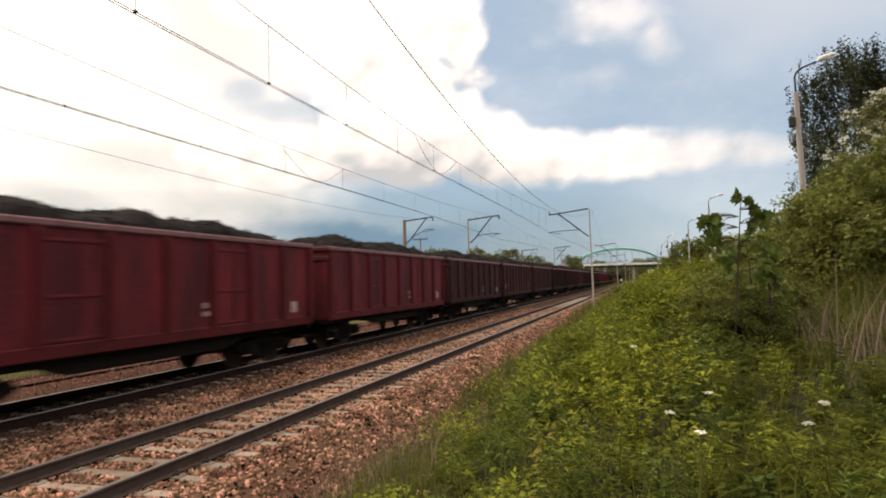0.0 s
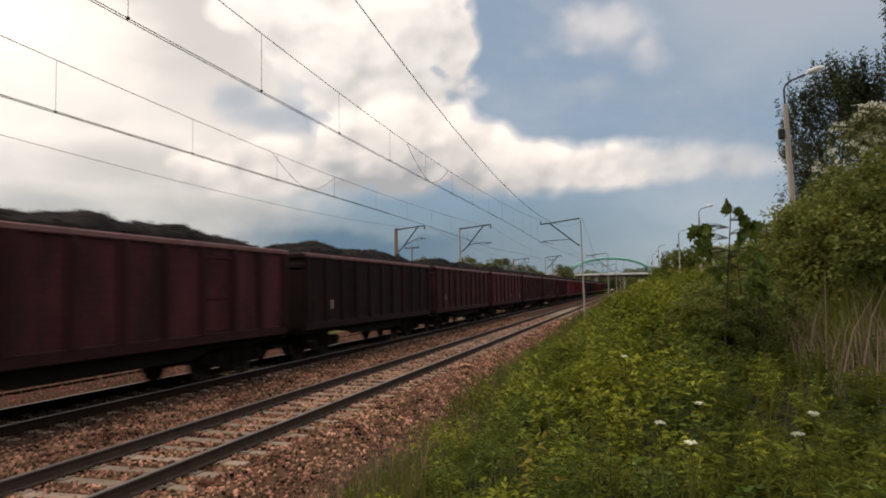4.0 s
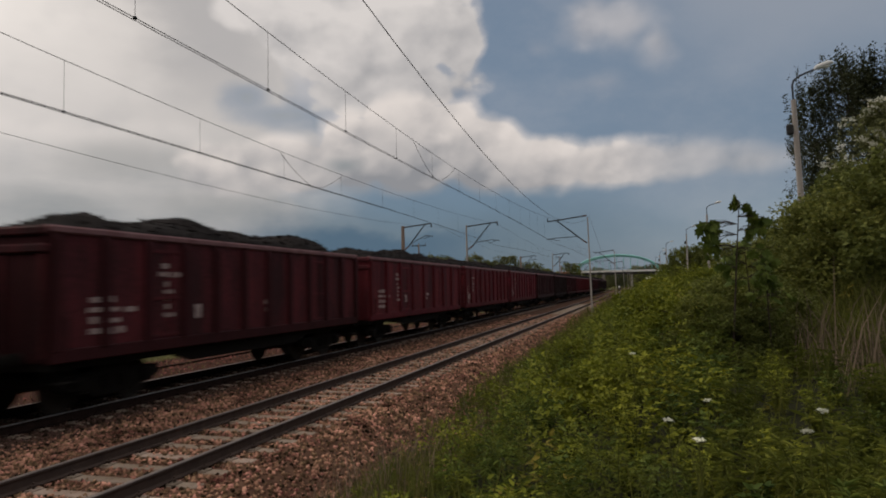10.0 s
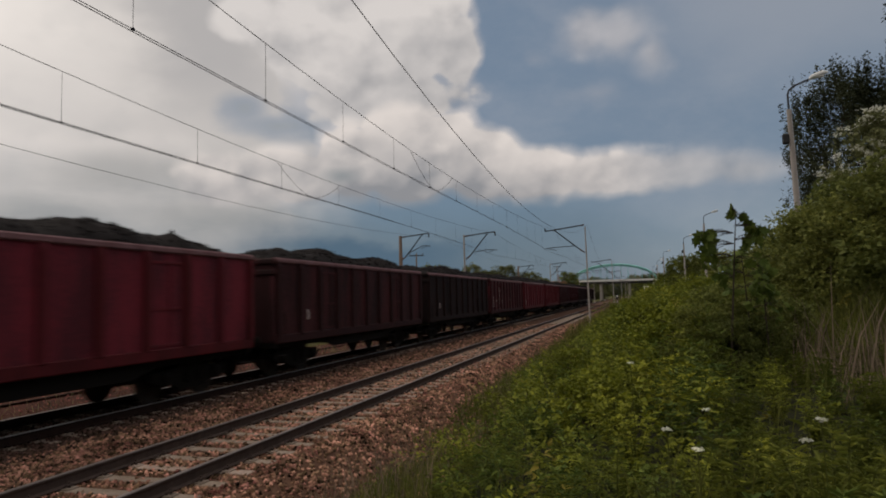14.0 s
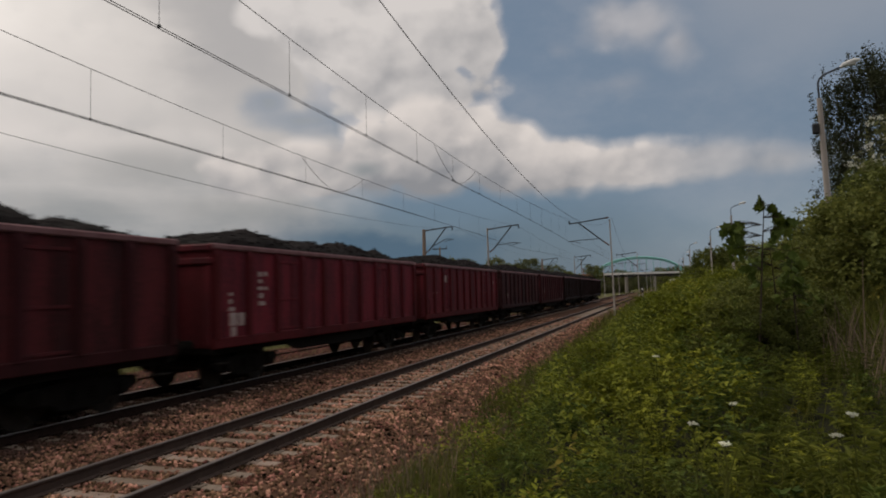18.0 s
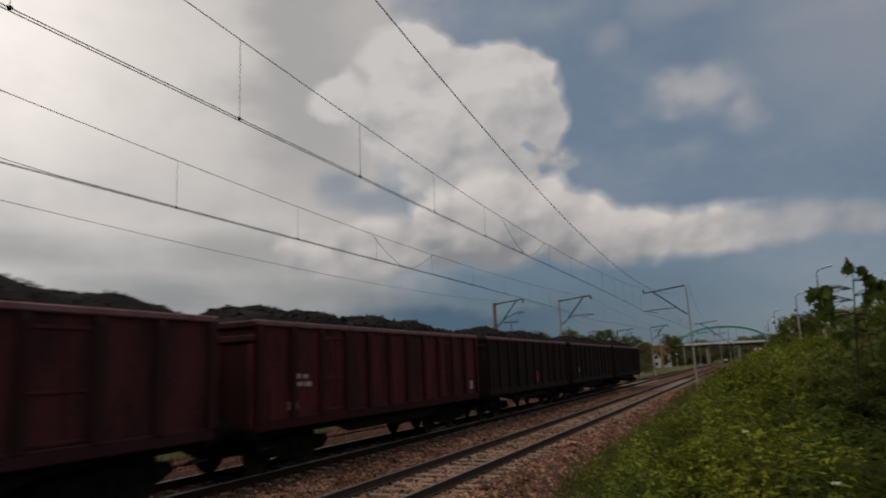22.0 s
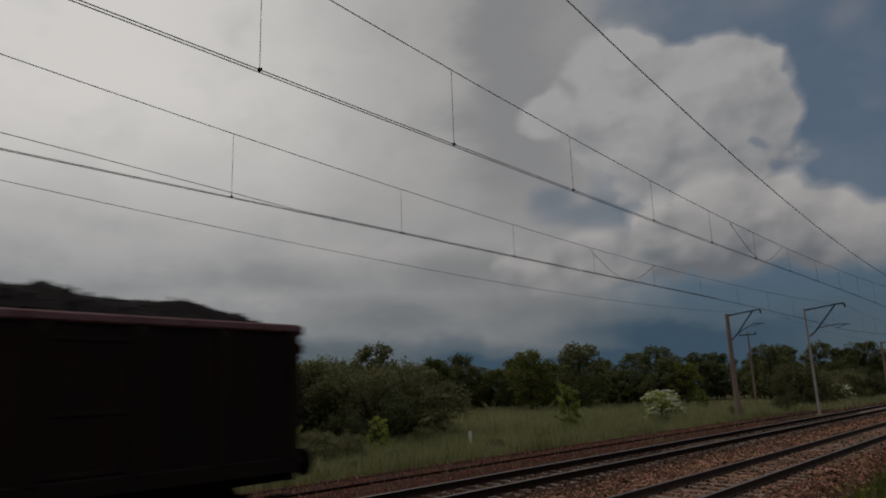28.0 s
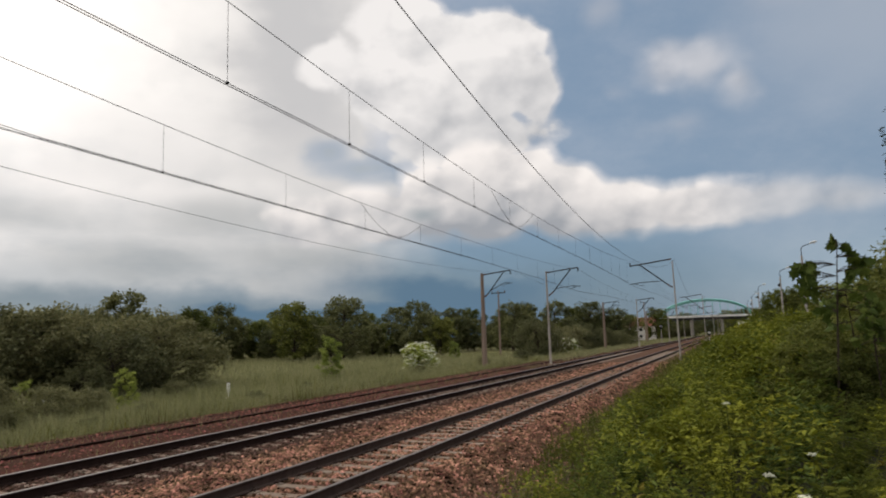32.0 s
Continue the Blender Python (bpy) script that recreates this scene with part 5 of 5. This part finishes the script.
def maple():
    """A sapling with few large lobed leaves on a bare dark stem."""
    rng = np.random.default_rng(5)
    w = thing("maple_sapling", "thin maple sapling with large dark leaves", "sapling", pose(1.5, 12.0, 0.55))
    stem = Geo().tube([(-0.12, 0, 0), (-0.05, 0.02, 0.9), (0.02, 0, 1.9), (0.10, 0, 2.9)], [0.024, 0.019, 0.013, 0.006], 7)
    lobe = [(0, 0), (0.28, -0.10), (0.26, 0.14), (0.60, 0.25), (0.40, 0.44), (0.42, 0.70), (0.18, 0.66), (0, 1.05)]
    outline = lobe + [(-x, y) for x, y in lobe[-2:0:-1]]
    blade = Geo()
    blade.v = [(0, 0.35, 0.06)] + [(x, y, -abs(x) * 0.15) for x, y in outline]
    blade.f = [(0, 1 + i, 1 + (i + 1) % len(outline)) for i in range(len(outline))]
    blade = blade.mesh("leaf", M["leaf_green"])
    part("stem", stem, M["bark"], w)
    # whorls: height on the stem, leaves, main direction, spread of direction, reach
    whorls = [(1.0, 5, 0.0, 3.1, 0.10), (0.96, 4, 0.2, 1.2, 0.22), (0.91, 8, 0.0, 0.5, 0.44), (0.87, 10, 3.1, 0.35, 0.62), (0.81, 9, 3.1, 0.45, 0.62), (0.83, 7, -0.1, 0.6, 0.42), (0.74, 8, 3.0, 0.7, 0.55), (0.73, 6, 0.1, 0.8, 0.42), (0.62, 5, 3.0, 1.0, 0.4)]
    for u, count, way, fan, reach in whorls:
        for k in range(count):
            root = Vector((-0.05 + 0.12 * u, 0, 2.9 * u))
            a = way + rng.uniform(-fan, fan)
            out = rng.uniform(0.5, 1.0) * reach
            tip = root + Vector((math.cos(a) * out, math.sin(a) * out, rng.uniform(-0.10, 0.10)))
            part("leaf_stalk", Geo().tube([root, root.lerp(tip, 0.5) + Vector((0, 0, 0.03)), tip], 0.005, 4), M["bark"], w)
            s = rng.uniform(0.14, 0.22)
            turn = Euler((rng.uniform(-1.9, -0.5), rng.uniform(-0.5, 0.5), rng.uniform(-1.2, 1.2))).to_matrix().to_4x4()
            part("leaf", blade, None, w, m=Matrix.Translation(tip) @ turn @ Matrix.Diagonal((s, s, s, 1.0)))
    copy_thing(w, pose(1.78, 12.5, 0.45, 0, 0, 140)).scale = (0.85, 0.85, 0.82)
    copy_thing(w, pose(1.98, 12.1, 0.40, 0, 0, 250)).scale = (0.8, 0.8, 0.70)


maple()

# ---- weeds, reeds and grass ----


def field(x, y, sx, sy, seed):
    return np.array([noise.noise(Vector((a * sx, b * sy, seed))) for a, b in zip(x, y)])


def bank_height(x, y):
    """How tall the weeds grow on the bank."""
    h = np.interp(x, [-4.3, -3.4, -2.4, -1.4, -0.3, 1.0, 3.0, 9.0], [0.24, 0.36, 0.52, 0.80, 1.15, 1.45, 1.30, 1.20]) * np.interp(y, [3, 7, 13, 60], [0.55, 0.68, 1.0, 0.95])
    # low in front of the reeds
    return h * (1 - 0.67 * np.exp(-((np.maximum(np.abs(x / np.maximum(y, 1) - 0.27) - 0.09, 0) / 0.05) ** 2 + (np.maximum(np.abs(y - 11.0) - 4.4, 0) / 1.5) ** 2)))


def ovate(rng, at, along, size, long, sag):
    """Ovate leaves with a fold down the middle: six points, four faces."""
    n = len(at)
    size = size[:, None]
    d = unit(along)
    nrm = unit(rng.normal(size=(n, 3)) * 0.30 + (0, 0, 1.0))
    side = unit(np.cross(d, nrm))
    nrm = np.cross(side, d)
    ln = size * long

    def row(u, w, dip):
        return at + d * ln * u + side * size * w - nrm * ln * dip

    v = np.stack([at, row(0.28, 0.5, -0.05), row(0.68, 0.36, sag * 0.25), row(1.0, 0, sag), row(0.68, -0.36, sag * 0.25), row(0.28, -0.5, -0.05)], axis=1).reshape(-1, 3)
    k = (np.arange(n) * 6)[:, None]
    return v, np.concatenate([k + (0, 1, 2), k + (0, 2, 3), k + (0, 3, 4), k + (0, 4, 5)], axis=1).reshape(-1, 3)


def make_weeds():
    rng = np.random.default_rng(21)
    store = {k: [] for k in ("light", "dark", "yellow", "feather", "stem", "tall")}
    # plan stretch, plants to the square metre, leaves to a plant, leaf width
    zones = ((-4.0, 6.0, 3.0, 7, 16, 62, 0.060), (-4.1, 8.0, 7, 12, 10, 74, 0.060), (-4.2, 8.0, 12, 24, 10, 74, 0.068), (-4.4, 5.5, 24, 60, 5, 44, 0.085), (-4.3, 4.5, 60, 130, 1.3, 34, 0.2))
    for x0, x1, y0, y1, dens, per, size in zones:
        n = int((x1 - x0) * (y1 - y0) * dens)
        x, y = rng.uniform(x0, x1, n), rng.uniform(y0, y1, n)
        bare = field(x, y, 1.7, 1.5, 21.0) + rng.normal(size=n) * 0.08
        ok = (np.hypot(x, y) > 3.0) & ((bare > -0.14) | (rng.random(n) < 0.18)) & (x > -3.6 + 0.5 * rng.random(n) - 0.045 * np.maximum(0, 12 - y))
        x, y = x[ok], y[ok]
        n = len(x)
        lump = 0.8 * field(x, y, 0.95, 0.8, 2.0) + 0.9 * field(x, y, 2.2, 1.7, 4.0)
        h = np.where(y < 12, 0.62, 0.85) * bank_height(x, y) * np.clip(0.84 + 2.9 * lump, 0.14, 1.65) * rng.uniform(0.72, 1.12, n)
        kind = 0.7 * field(x, y, 0.75, 0.6, 9.0) + 0.75 * field(x, y, 2.1, 1.6, 19.0) + rng.normal(size=n) * 0.05
        kind += 0.06 - 0.36 * np.exp(-(((x / np.maximum(y, 1) - 0.2) / 0.10) ** 2 + ((y - 8.0) / 3.0) ** 2))
        # arching, narrow-leaved plants take over away from the track
        kind -= 0.42 * np.clip((x / np.maximum(y, 1) - 0.08) / 0.16, 0, 1)
        gold = field(x, y, 0.6, 0.5, 14.0) - 0.05 + rng.normal(size=n) * 0.05
        for gx, gy, gr in ((-0.95, 5.7, 0.22), (0.0, 12.9, 0.3), (-2.0, 18.0, 0.6), (-1.3, 6.9, 0.16), (0.9, 17.7, 0.3)):
            gold += 0.65 * np.exp(-((x - gx) ** 2 + (y - gy) ** 2) / gr ** 2)
        for gx, gy, gr in ((0.85, 6.0, 0.6), (0.55, 5.0, 0.4), (1.25, 7.2, 0.5), (-0.25, 4.5, 0.3), (-0.6, 7.6, 0.4), (0.3, 9.3, 0.5)):
            hole = np.exp(-((x - gx) ** 2 + (y - gy) ** 2) / gr ** 2)
            h, kind = h * (1 - 0.62 * np.minimum(hole, 1)), kind - 0.5 * hole
        kind = kind - 0.12 * np.exp(-((x - 1.2) ** 2 + (y - 4.6) ** 2) / 1.2)
        z = ground_z(x, y)
        lean = rng.normal(size=(n, 2)) * 0.16
        for name, pick, times, wide, long, reach in (("yellow", (gold > 0.5), 0.9, 1.0, 1.7, 0.12), ("light", (gold <= 0.5) & (kind > 0.05), 1.1, 0.82, 1.8, 0.26), ("dark", (gold <= 0.5) & (kind <= 0.05) & (kind > -0.14), 1.2, 0.46, 3.6, 0.20), ("feather", (gold <= 0.5) & (kind <= -0.14), 1.8, 0.25, 4.8, 0.22)):
            i = np.nonzero(pick)[0]
            if not len(i):
                continue
            m = np.maximum(8, (per * times * (0.35 + 0.65 * h[i])).astype(int))
            k = np.repeat(i, m)
            u = 1 - 0.85 * rng.random(len(k)) ** 1.25
            a = rng.uniform(0, 6.283, len(k))
            rise = rng.normal(size=len(k)) * 0.4 + (0.25 if long > 3 else -0.12) + 0.7 * (u > 0.93)
            out = np.stack([np.cos(a), np.sin(a), rise], axis=1)
            petiole = (reach + size) * rng.uniform(0.1, 1.0, len(k)) * (1.15 - 0.75 * u) * (0.6 + 0.6 * h[k])
            at = np.stack([x[k] + lean[k, 0] * u * h[k], y[k] + lean[k, 1] * u * h[k], z[k] + u * h[k]], axis=1) + out * petiole[:, None]
            w = size * wide * rng.uniform(0.55, 1.25, len(k)) * (1.2 - 0.45 * u) * np.clip(0.3 + y[k] / 8.0, 0.6, 1.0)
            store[name].append(ovate(rng, at, out, w, long, 0.34 if long > 3 else 0.18))
        # stems, and grass that stands between the plants
        b = np.stack([x, y, z], axis=1)[::4]
        store["stem"].append(blades(rng, b, h[::4] * 0.95, 0.25 * size, 0.25))
        t = rng.integers(0, n, n // 7)
        k = np.repeat(t[kind[t] < 0.25], 5)
        b = np.stack([x[k], y[k], z[k]], axis=1) + rng.normal(size=(len(k), 3)) * (0.07, 0.07, 0)
        store["tall"].append(blades(rng, b, h[k] * rng.uniform(0.7, 1.2, len(k)), 0.16 * size, 0.8))
    for name, label, key, mat in (("weeds", "rank yellow-green brambles covering the bank", "light", "leaf_weed"), ("nettles", "dark green nettles covering the bank", "dark", "leaf_green"), ("tansies", "feathery green tansies on the bank", "feather", "leaf_feather"),
                                  ("yellow_weeds", "yellowing weeds on the bank", "yellow", "leaf_yellow"), ("weed_stems", "thin green stems of the bank's weeds", "stem", "grass"), ("tussocks", "long grass standing among the weeds", "tall", "grass")):
        v, f = join(store[key])
        thing(name, label, "weeds", kind="stuff", data=big_mesh(name, v, f, M[mat]))


def make_grass():
    rng = np.random.default_rng(31)
    ps = []

    def sow(x0, x1, y0, y1, n, h0, h1, w):
        x, y = rng.uniform(x0, x1, n), rng.uniform(y0, y1, n)
        h = rng.uniform(h0, h1, n) * np.clip(1.0 + 1.1 * field(x, y, 0.5, 0.4, 31.0), 0.35, 1.6)
        ps.append(blades(rng, np.stack([x, y, ground_z(x, y) - 0.02], axis=1), h, w, 0.6))

    sow(-3.5, -1.8, 3.5, 12, 1900, 0.12, 0.36, 0.009)
    sow(-4.1, -2.4, 12, 40, 6000, 0.2, 0.55, 0.018)
    sow(-1.8, 6.5, 3.4, 9, 900, 0.4, 0.85, 0.012)
    sow(1.0, 9.0, 15, 22, 9000, 0.6, 1.2, 0.018)
    sow(-4.6, 3.0, 40, 120, 11000, 0.3, 0.9, 0.05)
    sow(-3.7, -2.3, 3.5, 10, 2000, 0.1, 0.32, 0.009)
    sow(-3.6, 7.0, -8, 3.4, 14000, 0.06, 0.28, 0.012)
    v, f = join(ps)
    thing("bank_grass", "long green grass on the railway bank", "grass", kind="stuff", data=big_mesh("bank_grass", v, f, M["grass"]))
    ps.clear()
    sow(-21.0, -16.6, 3, 60, 26000, 0.3, 0.8, 0.022)
    sow(-18.0, -16.2, 3, 60, 9000, 0.15, 0.5, 0.02)
    sow(-16.5, -13.2, 26, 90, 2600, 0.1, 0.35, 0.02)
    sow(-16.7, -13.2, 9, 30, 2400, 0.06, 0.28, 0.014)
    sow(-34.0, -20.0, 3, 75, 42000, 0.3, 0.8, 0.03)
    sow(-80.0, -30.0, 5, 110, 36000, 0.3, 0.7, 0.07)
    sow(-24.0, -13.6, 60, 230, 16000, 0.25, 0.7, 0.07)
    v, f = join(ps)
    thing("meadow_grass", "tall pale meadow grass beyond the tracks", "grass", kind="stuff", data=big_mesh("meadow_grass", v, f, M["meadow"]))
    ps.clear()
    sow(-20.0, -16.3, 3, 75, 6000, 0.25, 0.75, 0.022)
    sow(-17.0, -15.9, 4, 70, 2600, 0.1, 0.4, 0.018)
    sow(-14.4, -13.0, 6, 70, 900, 0.08, 0.3, 0.016)
    sow(-34.0, -21.0, 3, 60, 2500, 0.3, 0.8, 0.03)
    v, f = join(ps)
    thing("lineside_grass", "green grass tufts along the disused track bed", "grass", kind="stuff", data=big_mesh("lineside_grass", v, f, M["grass"]))
    ps.clear()
    sow(2.1, 6.6, 11.0, 15.5, 560, 0.3, 0.75, 0.016)
    sow(2.2, 5.2, 9.4, 11.2, 220, 0.3, 0.8, 0.011)
    sow(2.3, 5.8, 9.0, 14.0, 60, 0.8, 1.35, 0.024)
    sow(2.4, 6.0, 9.0, 13, 140, 0.6, 1.1, 0.018)
    sow(-4.1, -2.4, 5, 30, 1800, 0.2, 0.6, 0.010)
    sow(-18.0, -12.9, 8, 60, 1500, 0.15, 0.45, 0.014)
    v, f = join(ps)
    thing("dry_reeds", "dry straw-coloured reeds and old stalks", "reeds", kind="stuff", data=big_mesh("dry_reeds", v, f, M["straw"]))


make_weeds()
make_grass()


def build_weed(name, label, seed, stems, height, splay, wide, long, pairs, sag, mat):
    """A clump of arching stems with leaves set in pairs up each one and a tuft at its tip."""
    rng = np.random.default_rng(seed)
    w = thing(name, label, "weeds", pose(0, 0, -60), "tall weeds on the bank")
    stalk, at, along, size = Geo(), [], [], []
    for k in range(stems):
        a = 2.4 * k + rng.uniform(-0.4, 0.4)
        out = splay * math.sqrt((k + 0.5) / stems) * rng.uniform(0.75, 1.2)
        h = height * rng.uniform(0.75, 1.05) * (1.0 - 0.25 * (out / splay) ** 2)
        side = Vector((math.cos(a), math.sin(a), 0))
        path = [side * (0.06 + out * q ** 1.6) + Vector((0, 0, h * q * (1 - 0.12 * q))) for q in (0, 0.25, 0.5, 0.75, 1.0)]
        stalk.tube(path, [0.006, 0.005, 0.0045, 0.0035, 0.002], 5)
        for j in range(pairs):
            q = 0.22 + 0.78 * (j + rng.uniform(0, 0.6)) / pairs
            i = min(3, int(q * 4))
            p = path[i].lerp(path[i + 1], q * 4 - i)
            turn = 1.57 * j + rng.uniform(-0.5, 0.5)
            for d in (turn, turn + math.pi):
                at.append(tuple(p))
                along.append((math.cos(d), math.sin(d), rng.uniform(-0.15, 0.55) + 0.5 * (q > 0.9)))
                size.append(wide * rng.uniform(0.7, 1.2) * (1.15 - 0.5 * q))
        for j in range(6):
            d = 1.05 * j + rng.uniform(-0.3, 0.3)
            at.append(tuple(path[-1]))
            along.append((math.cos(d), math.sin(d), rng.uniform(0.2, 1.1)))
            size.append(wide * rng.uniform(0.5, 0.85))
    tagged(part("stalk", stalk, M["grass"], w), kind="stuff")
    v, f = ovate(rng, np.array(at), np.array(along), np.array(size), long, sag)
    part("foliage", big_mesh("foliage", v, f, M[mat]), None, w)
    return w


def sow_weeds():
    rng = np.random.default_rng(57)
    kinds = [build_weed("goldenrod", "leafy goldenrod clump with narrow arching leaves", 101, 15, 1.05, 0.30, 0.026, 5.0, 13, 0.40, "leaf_feather"),
             build_weed("goldenrod", "leafy goldenrod clump with narrow arching leaves", 102, 11, 0.95, 0.26, 0.030, 4.6, 12, 0.36, "leaf_green"),
             build_weed("nettle", "upright nettle clump with broad toothed leaves", 103, 13, 1.0, 0.27, 0.052, 2.0, 10, 0.22, "leaf_weed"),
             build_weed("nettle", "upright nettle clump with broad toothed leaves", 104, 10, 0.9, 0.24, 0.060, 1.8, 9, 0.25, "leaf_green")]
    spots = {k: [] for k in range(4)}
    rows = [(3.6, 0.42), (4.1, 0.44), (4.7, 0.46), (5.3, 0.5), (6.0, 0.54), (6.8, 0.58), (7.7, 0.62), (8.7, 0.7), (9.9, 0.8), (11.0, 0.95), (12.0, 1.1), (14.5, 1.3), (17.5, 1.6)]
    for y0, step in rows:
        x = -2.75 + 0.05 * y0
        while x < 0.62 * y0 + 0.4:
            px, py = x + rng.uniform(-0.2, 0.2) * step, y0 + rng.uniform(-0.4, 0.4) * step
            tall = float(bank_height(np.array(px), np.array(py)))
            away = px / py
            k = int(rng.choice(4, p=(0.5, 0.25, 0.1, 0.15) if away > 0.12 else (0.12, 0.16, 0.46, 0.26)))
            if rng.random() < 0.88 and math.hypot(px, py) > 3.4:
                spots[k].append((px, py, rng.uniform(0, 360), min(1.25, max(0.66 if away > 0.15 else 0.36, 0.95 * tall * rng.uniform(0.62, 1.3)))))
            x += step * rng.uniform(0.8, 1.25)
    for k in range(4):
        place(kinds[k], spots[k])


sow_weeds()


def umbel(x, y, z):
    """A white flower head on a stalk."""
    rng = np.random.default_rng(int(abs(x * 100) + abs(y * 10)))
    w = thing("white_umbel", "flat white flower head on a green stalk", "flower", pose(x, y, float(ground_z(x, y))), "white umbels among the weeds")
    part("stalk", Geo().tube([(0, 0, 0), (0.02, 0, z * 0.5), (0, 0, z)], 0.0035, 5), M["grass"], w)
    n = 50
    r, a = 0.027 * np.sqrt(rng.random(n)), rng.uniform(0, 6.28, n)
    at = np.stack([r * np.cos(a), r * np.sin(a), z + 0.02 - r * 0.2], axis=1)
    v, f = leaves(rng, at, 0.012, 1.2, 0.8)
    part("flower_head", big_mesh("flower_head", v, f, M["blossom"]), None, w)


UMBELS = ((0.12, 3.89, 0.95), (0.25, 3.61, 0.9), (0.82, 3.69, 0.95), (0.76, 3.72, 0.85), (-0.09, 6.35, 1.1), (0.44, 5.33, 0.8), (-2.69, 15.67, 0.6))
for x, y, z in UMBELS:
    umbel(x, y, z)

bramble = build_tree("bramble_bush", "light green bramble bush among the weeds", "bush", 91, 1.5, 0.8, 0.06, 5200, M["leaf_weed"], 0.02, 0.02, clumps=46)
place(bramble, [(-0.7, 9.8, 0, 0.6), (0.7, 13.5, 60, 0.95), (-1.5, 15.5, 130, 0.6), (0.1, 19.0, 250, 1.05), (1.4, 23.0, 20, 1.1), (-0.4, 27.0, 90, 1.0), (0.8, 32.0, 310, 1.3), (2.4, 28.0, 140, 1.3)])

# ---- small things by the line ----


def marker(x, y, h, base):
    w = thing("marker_post", "short white marker post in the grass", "post", pose(x, y, base - 0.1, 0, 2, 20), "white posts beyond the tracks")
    part("post", Geo().box(0, 0, h / 2, 0.14, 0.10, h, 0.02), M["white_paint"], w)
    part("cap", Geo().box(0, 0, h + 0.015, 0.16, 0.12, 0.03, 0.01), M["concrete"], w)


for x, y, h in ((-23.6, 28.0, 1.05), (-23.8, 9.6, 1.1), (-26.3, 13.1, 0.9), (-30.3, 23.0, 0.8)):
    marker(x, y, h, float(ground_z(x, y)))


def signal(x, y, h, label):
    w = thing("railway_signal", label, "signal", pose(x, y, float(ground_z(x, y))))
    part("post", Geo().tube([(0, 0, 0), (0, 0, h)], 0.07, 8), M["pole"], w)
    head = part("signal_head", Geo().box(0, 0, h + 0.35, 0.4, 0.25, 1.0, 0.05), M["steel"], w)
    part("board", Geo().tube([(0, -0.16, h + 0.5), (0, -0.13, h + 0.5)], 0.17, 14), M["white_paint"], head)


signal(-3.65, 128.0, 1.7, "low signal post with a white disc")
signal(-13.6, 150.0, 3.0, "signal post with a white disc")


def board(x, y, z):
    w = thing("white_board", "white sign board on a grey post", "sign", pose(x, y, float(ground_z(x, y))))
    part("post", Geo().tube([(0, 0, 0), (0, 0, z + 0.6)], 0.05, 8), M["pole"], w)
    part("panel", Geo().box(0, -0.07, z, 1.1, 0.04, 1.3, 0.01), M["white_paint"], w, "plain white panel")


board(1.4, 100.0, 1.9)


def utility_pole(x, y, h):
    w = thing("utility_pole", "dark pole with a cross arm and insulators", "pole", pose(x, y, float(ground_z(x, y))))
    part("pole", Geo().tube([(0, 0, 0), (0, 0, h)], [0.16, 0.10], 8), M["old_pole"], w)
    arm = part("cross_arm", Geo().box(0, 0, h - 0.25, 2.2, 0.12, 0.14, 0.02), M["steel"], w)
    for k in (-1.0, 0.0, 1.0):
        part("insulator", insulator(Geo(), (k, 0, h - 0.18), (k, 0, h + 0.12), 3, 0.07), M["insulator"], arm)


utility_pole(-31.0, 95.0, 9.4)
utility_pole(-24.0, 215.0, 12.0)


def house(x, y, turn):
    w = thing("house", "small white house with a red tiled roof", "house", pose(x, y, -1.0, 0, 0, turn))
    part("wall", Geo().box(0, 0, 2.6, 11, 8, 5.2, 0.05), M["wall_white"], w)
    part("roof", Geo().add([(-5.8, -4.5, 5.1), (5.8, -4.5, 5.1), (5.8, 4.5, 5.1), (-5.8, 4.5, 5.1), (-5.8, 0, 8.2), (5.8, 0, 8.2)], [(0, 1, 5, 4), (2, 3, 4, 5), (0, 4, 3), (1, 2, 5), (0, 3, 2, 1)]), M["roof"], w)
    for k in (-3, 0, 3):
        for z in (1.6, 3.9):
            win = part("window", Geo().box(k, -4.03, z, 1.2, 0.1, 1.3, 0.02), M["white_paint"], w)
            part("pane", Geo().box(k, -4.09, z, 1.0, 0.05, 1.1), M["glass_dark"], win)


house(-31.0, 258.0, 15)


# ---- what moves ----
def motions():
    # the train rolls by; every wagon and its load keep their distance from its rear
    steps = [k * 1.0 for k in range(33)]
    for w, c, back in train:
        rows = [(t, pose(FAR, tail(t) - back, 0)) for t in steps]
        walk(w, rows)
        walk(c, rows)
    # the wheels turn with it
    lead = [b for b in train[0][0].children if b.name.startswith("bogie")]
    keyed = {}
    for b in lead:
        for o in b.children:
            if o.name.startswith("wheelset"):
                y = round(o.location.y, 2)
                if y not in keyed:
                    walk(o, [(k / 30, pose(0, y, 0.46, math.degrees((tail(0) - tail(k / 30)) / 0.46) % 360)) for k in range(961)])
                    keyed[y] = o.animation_data
    for w, c, back in train:
        for o in w.children_recursive:
            if o.name.startswith("wheelset") and o.animation_data is None:
                src = keyed[round(o.location.y, 2)]
                o.rotation_mode = "QUATERNION"
                o.animation_data_create()
                o.animation_data.action = src.action
                o.animation_data.action_slot = src.action_slot


motions()
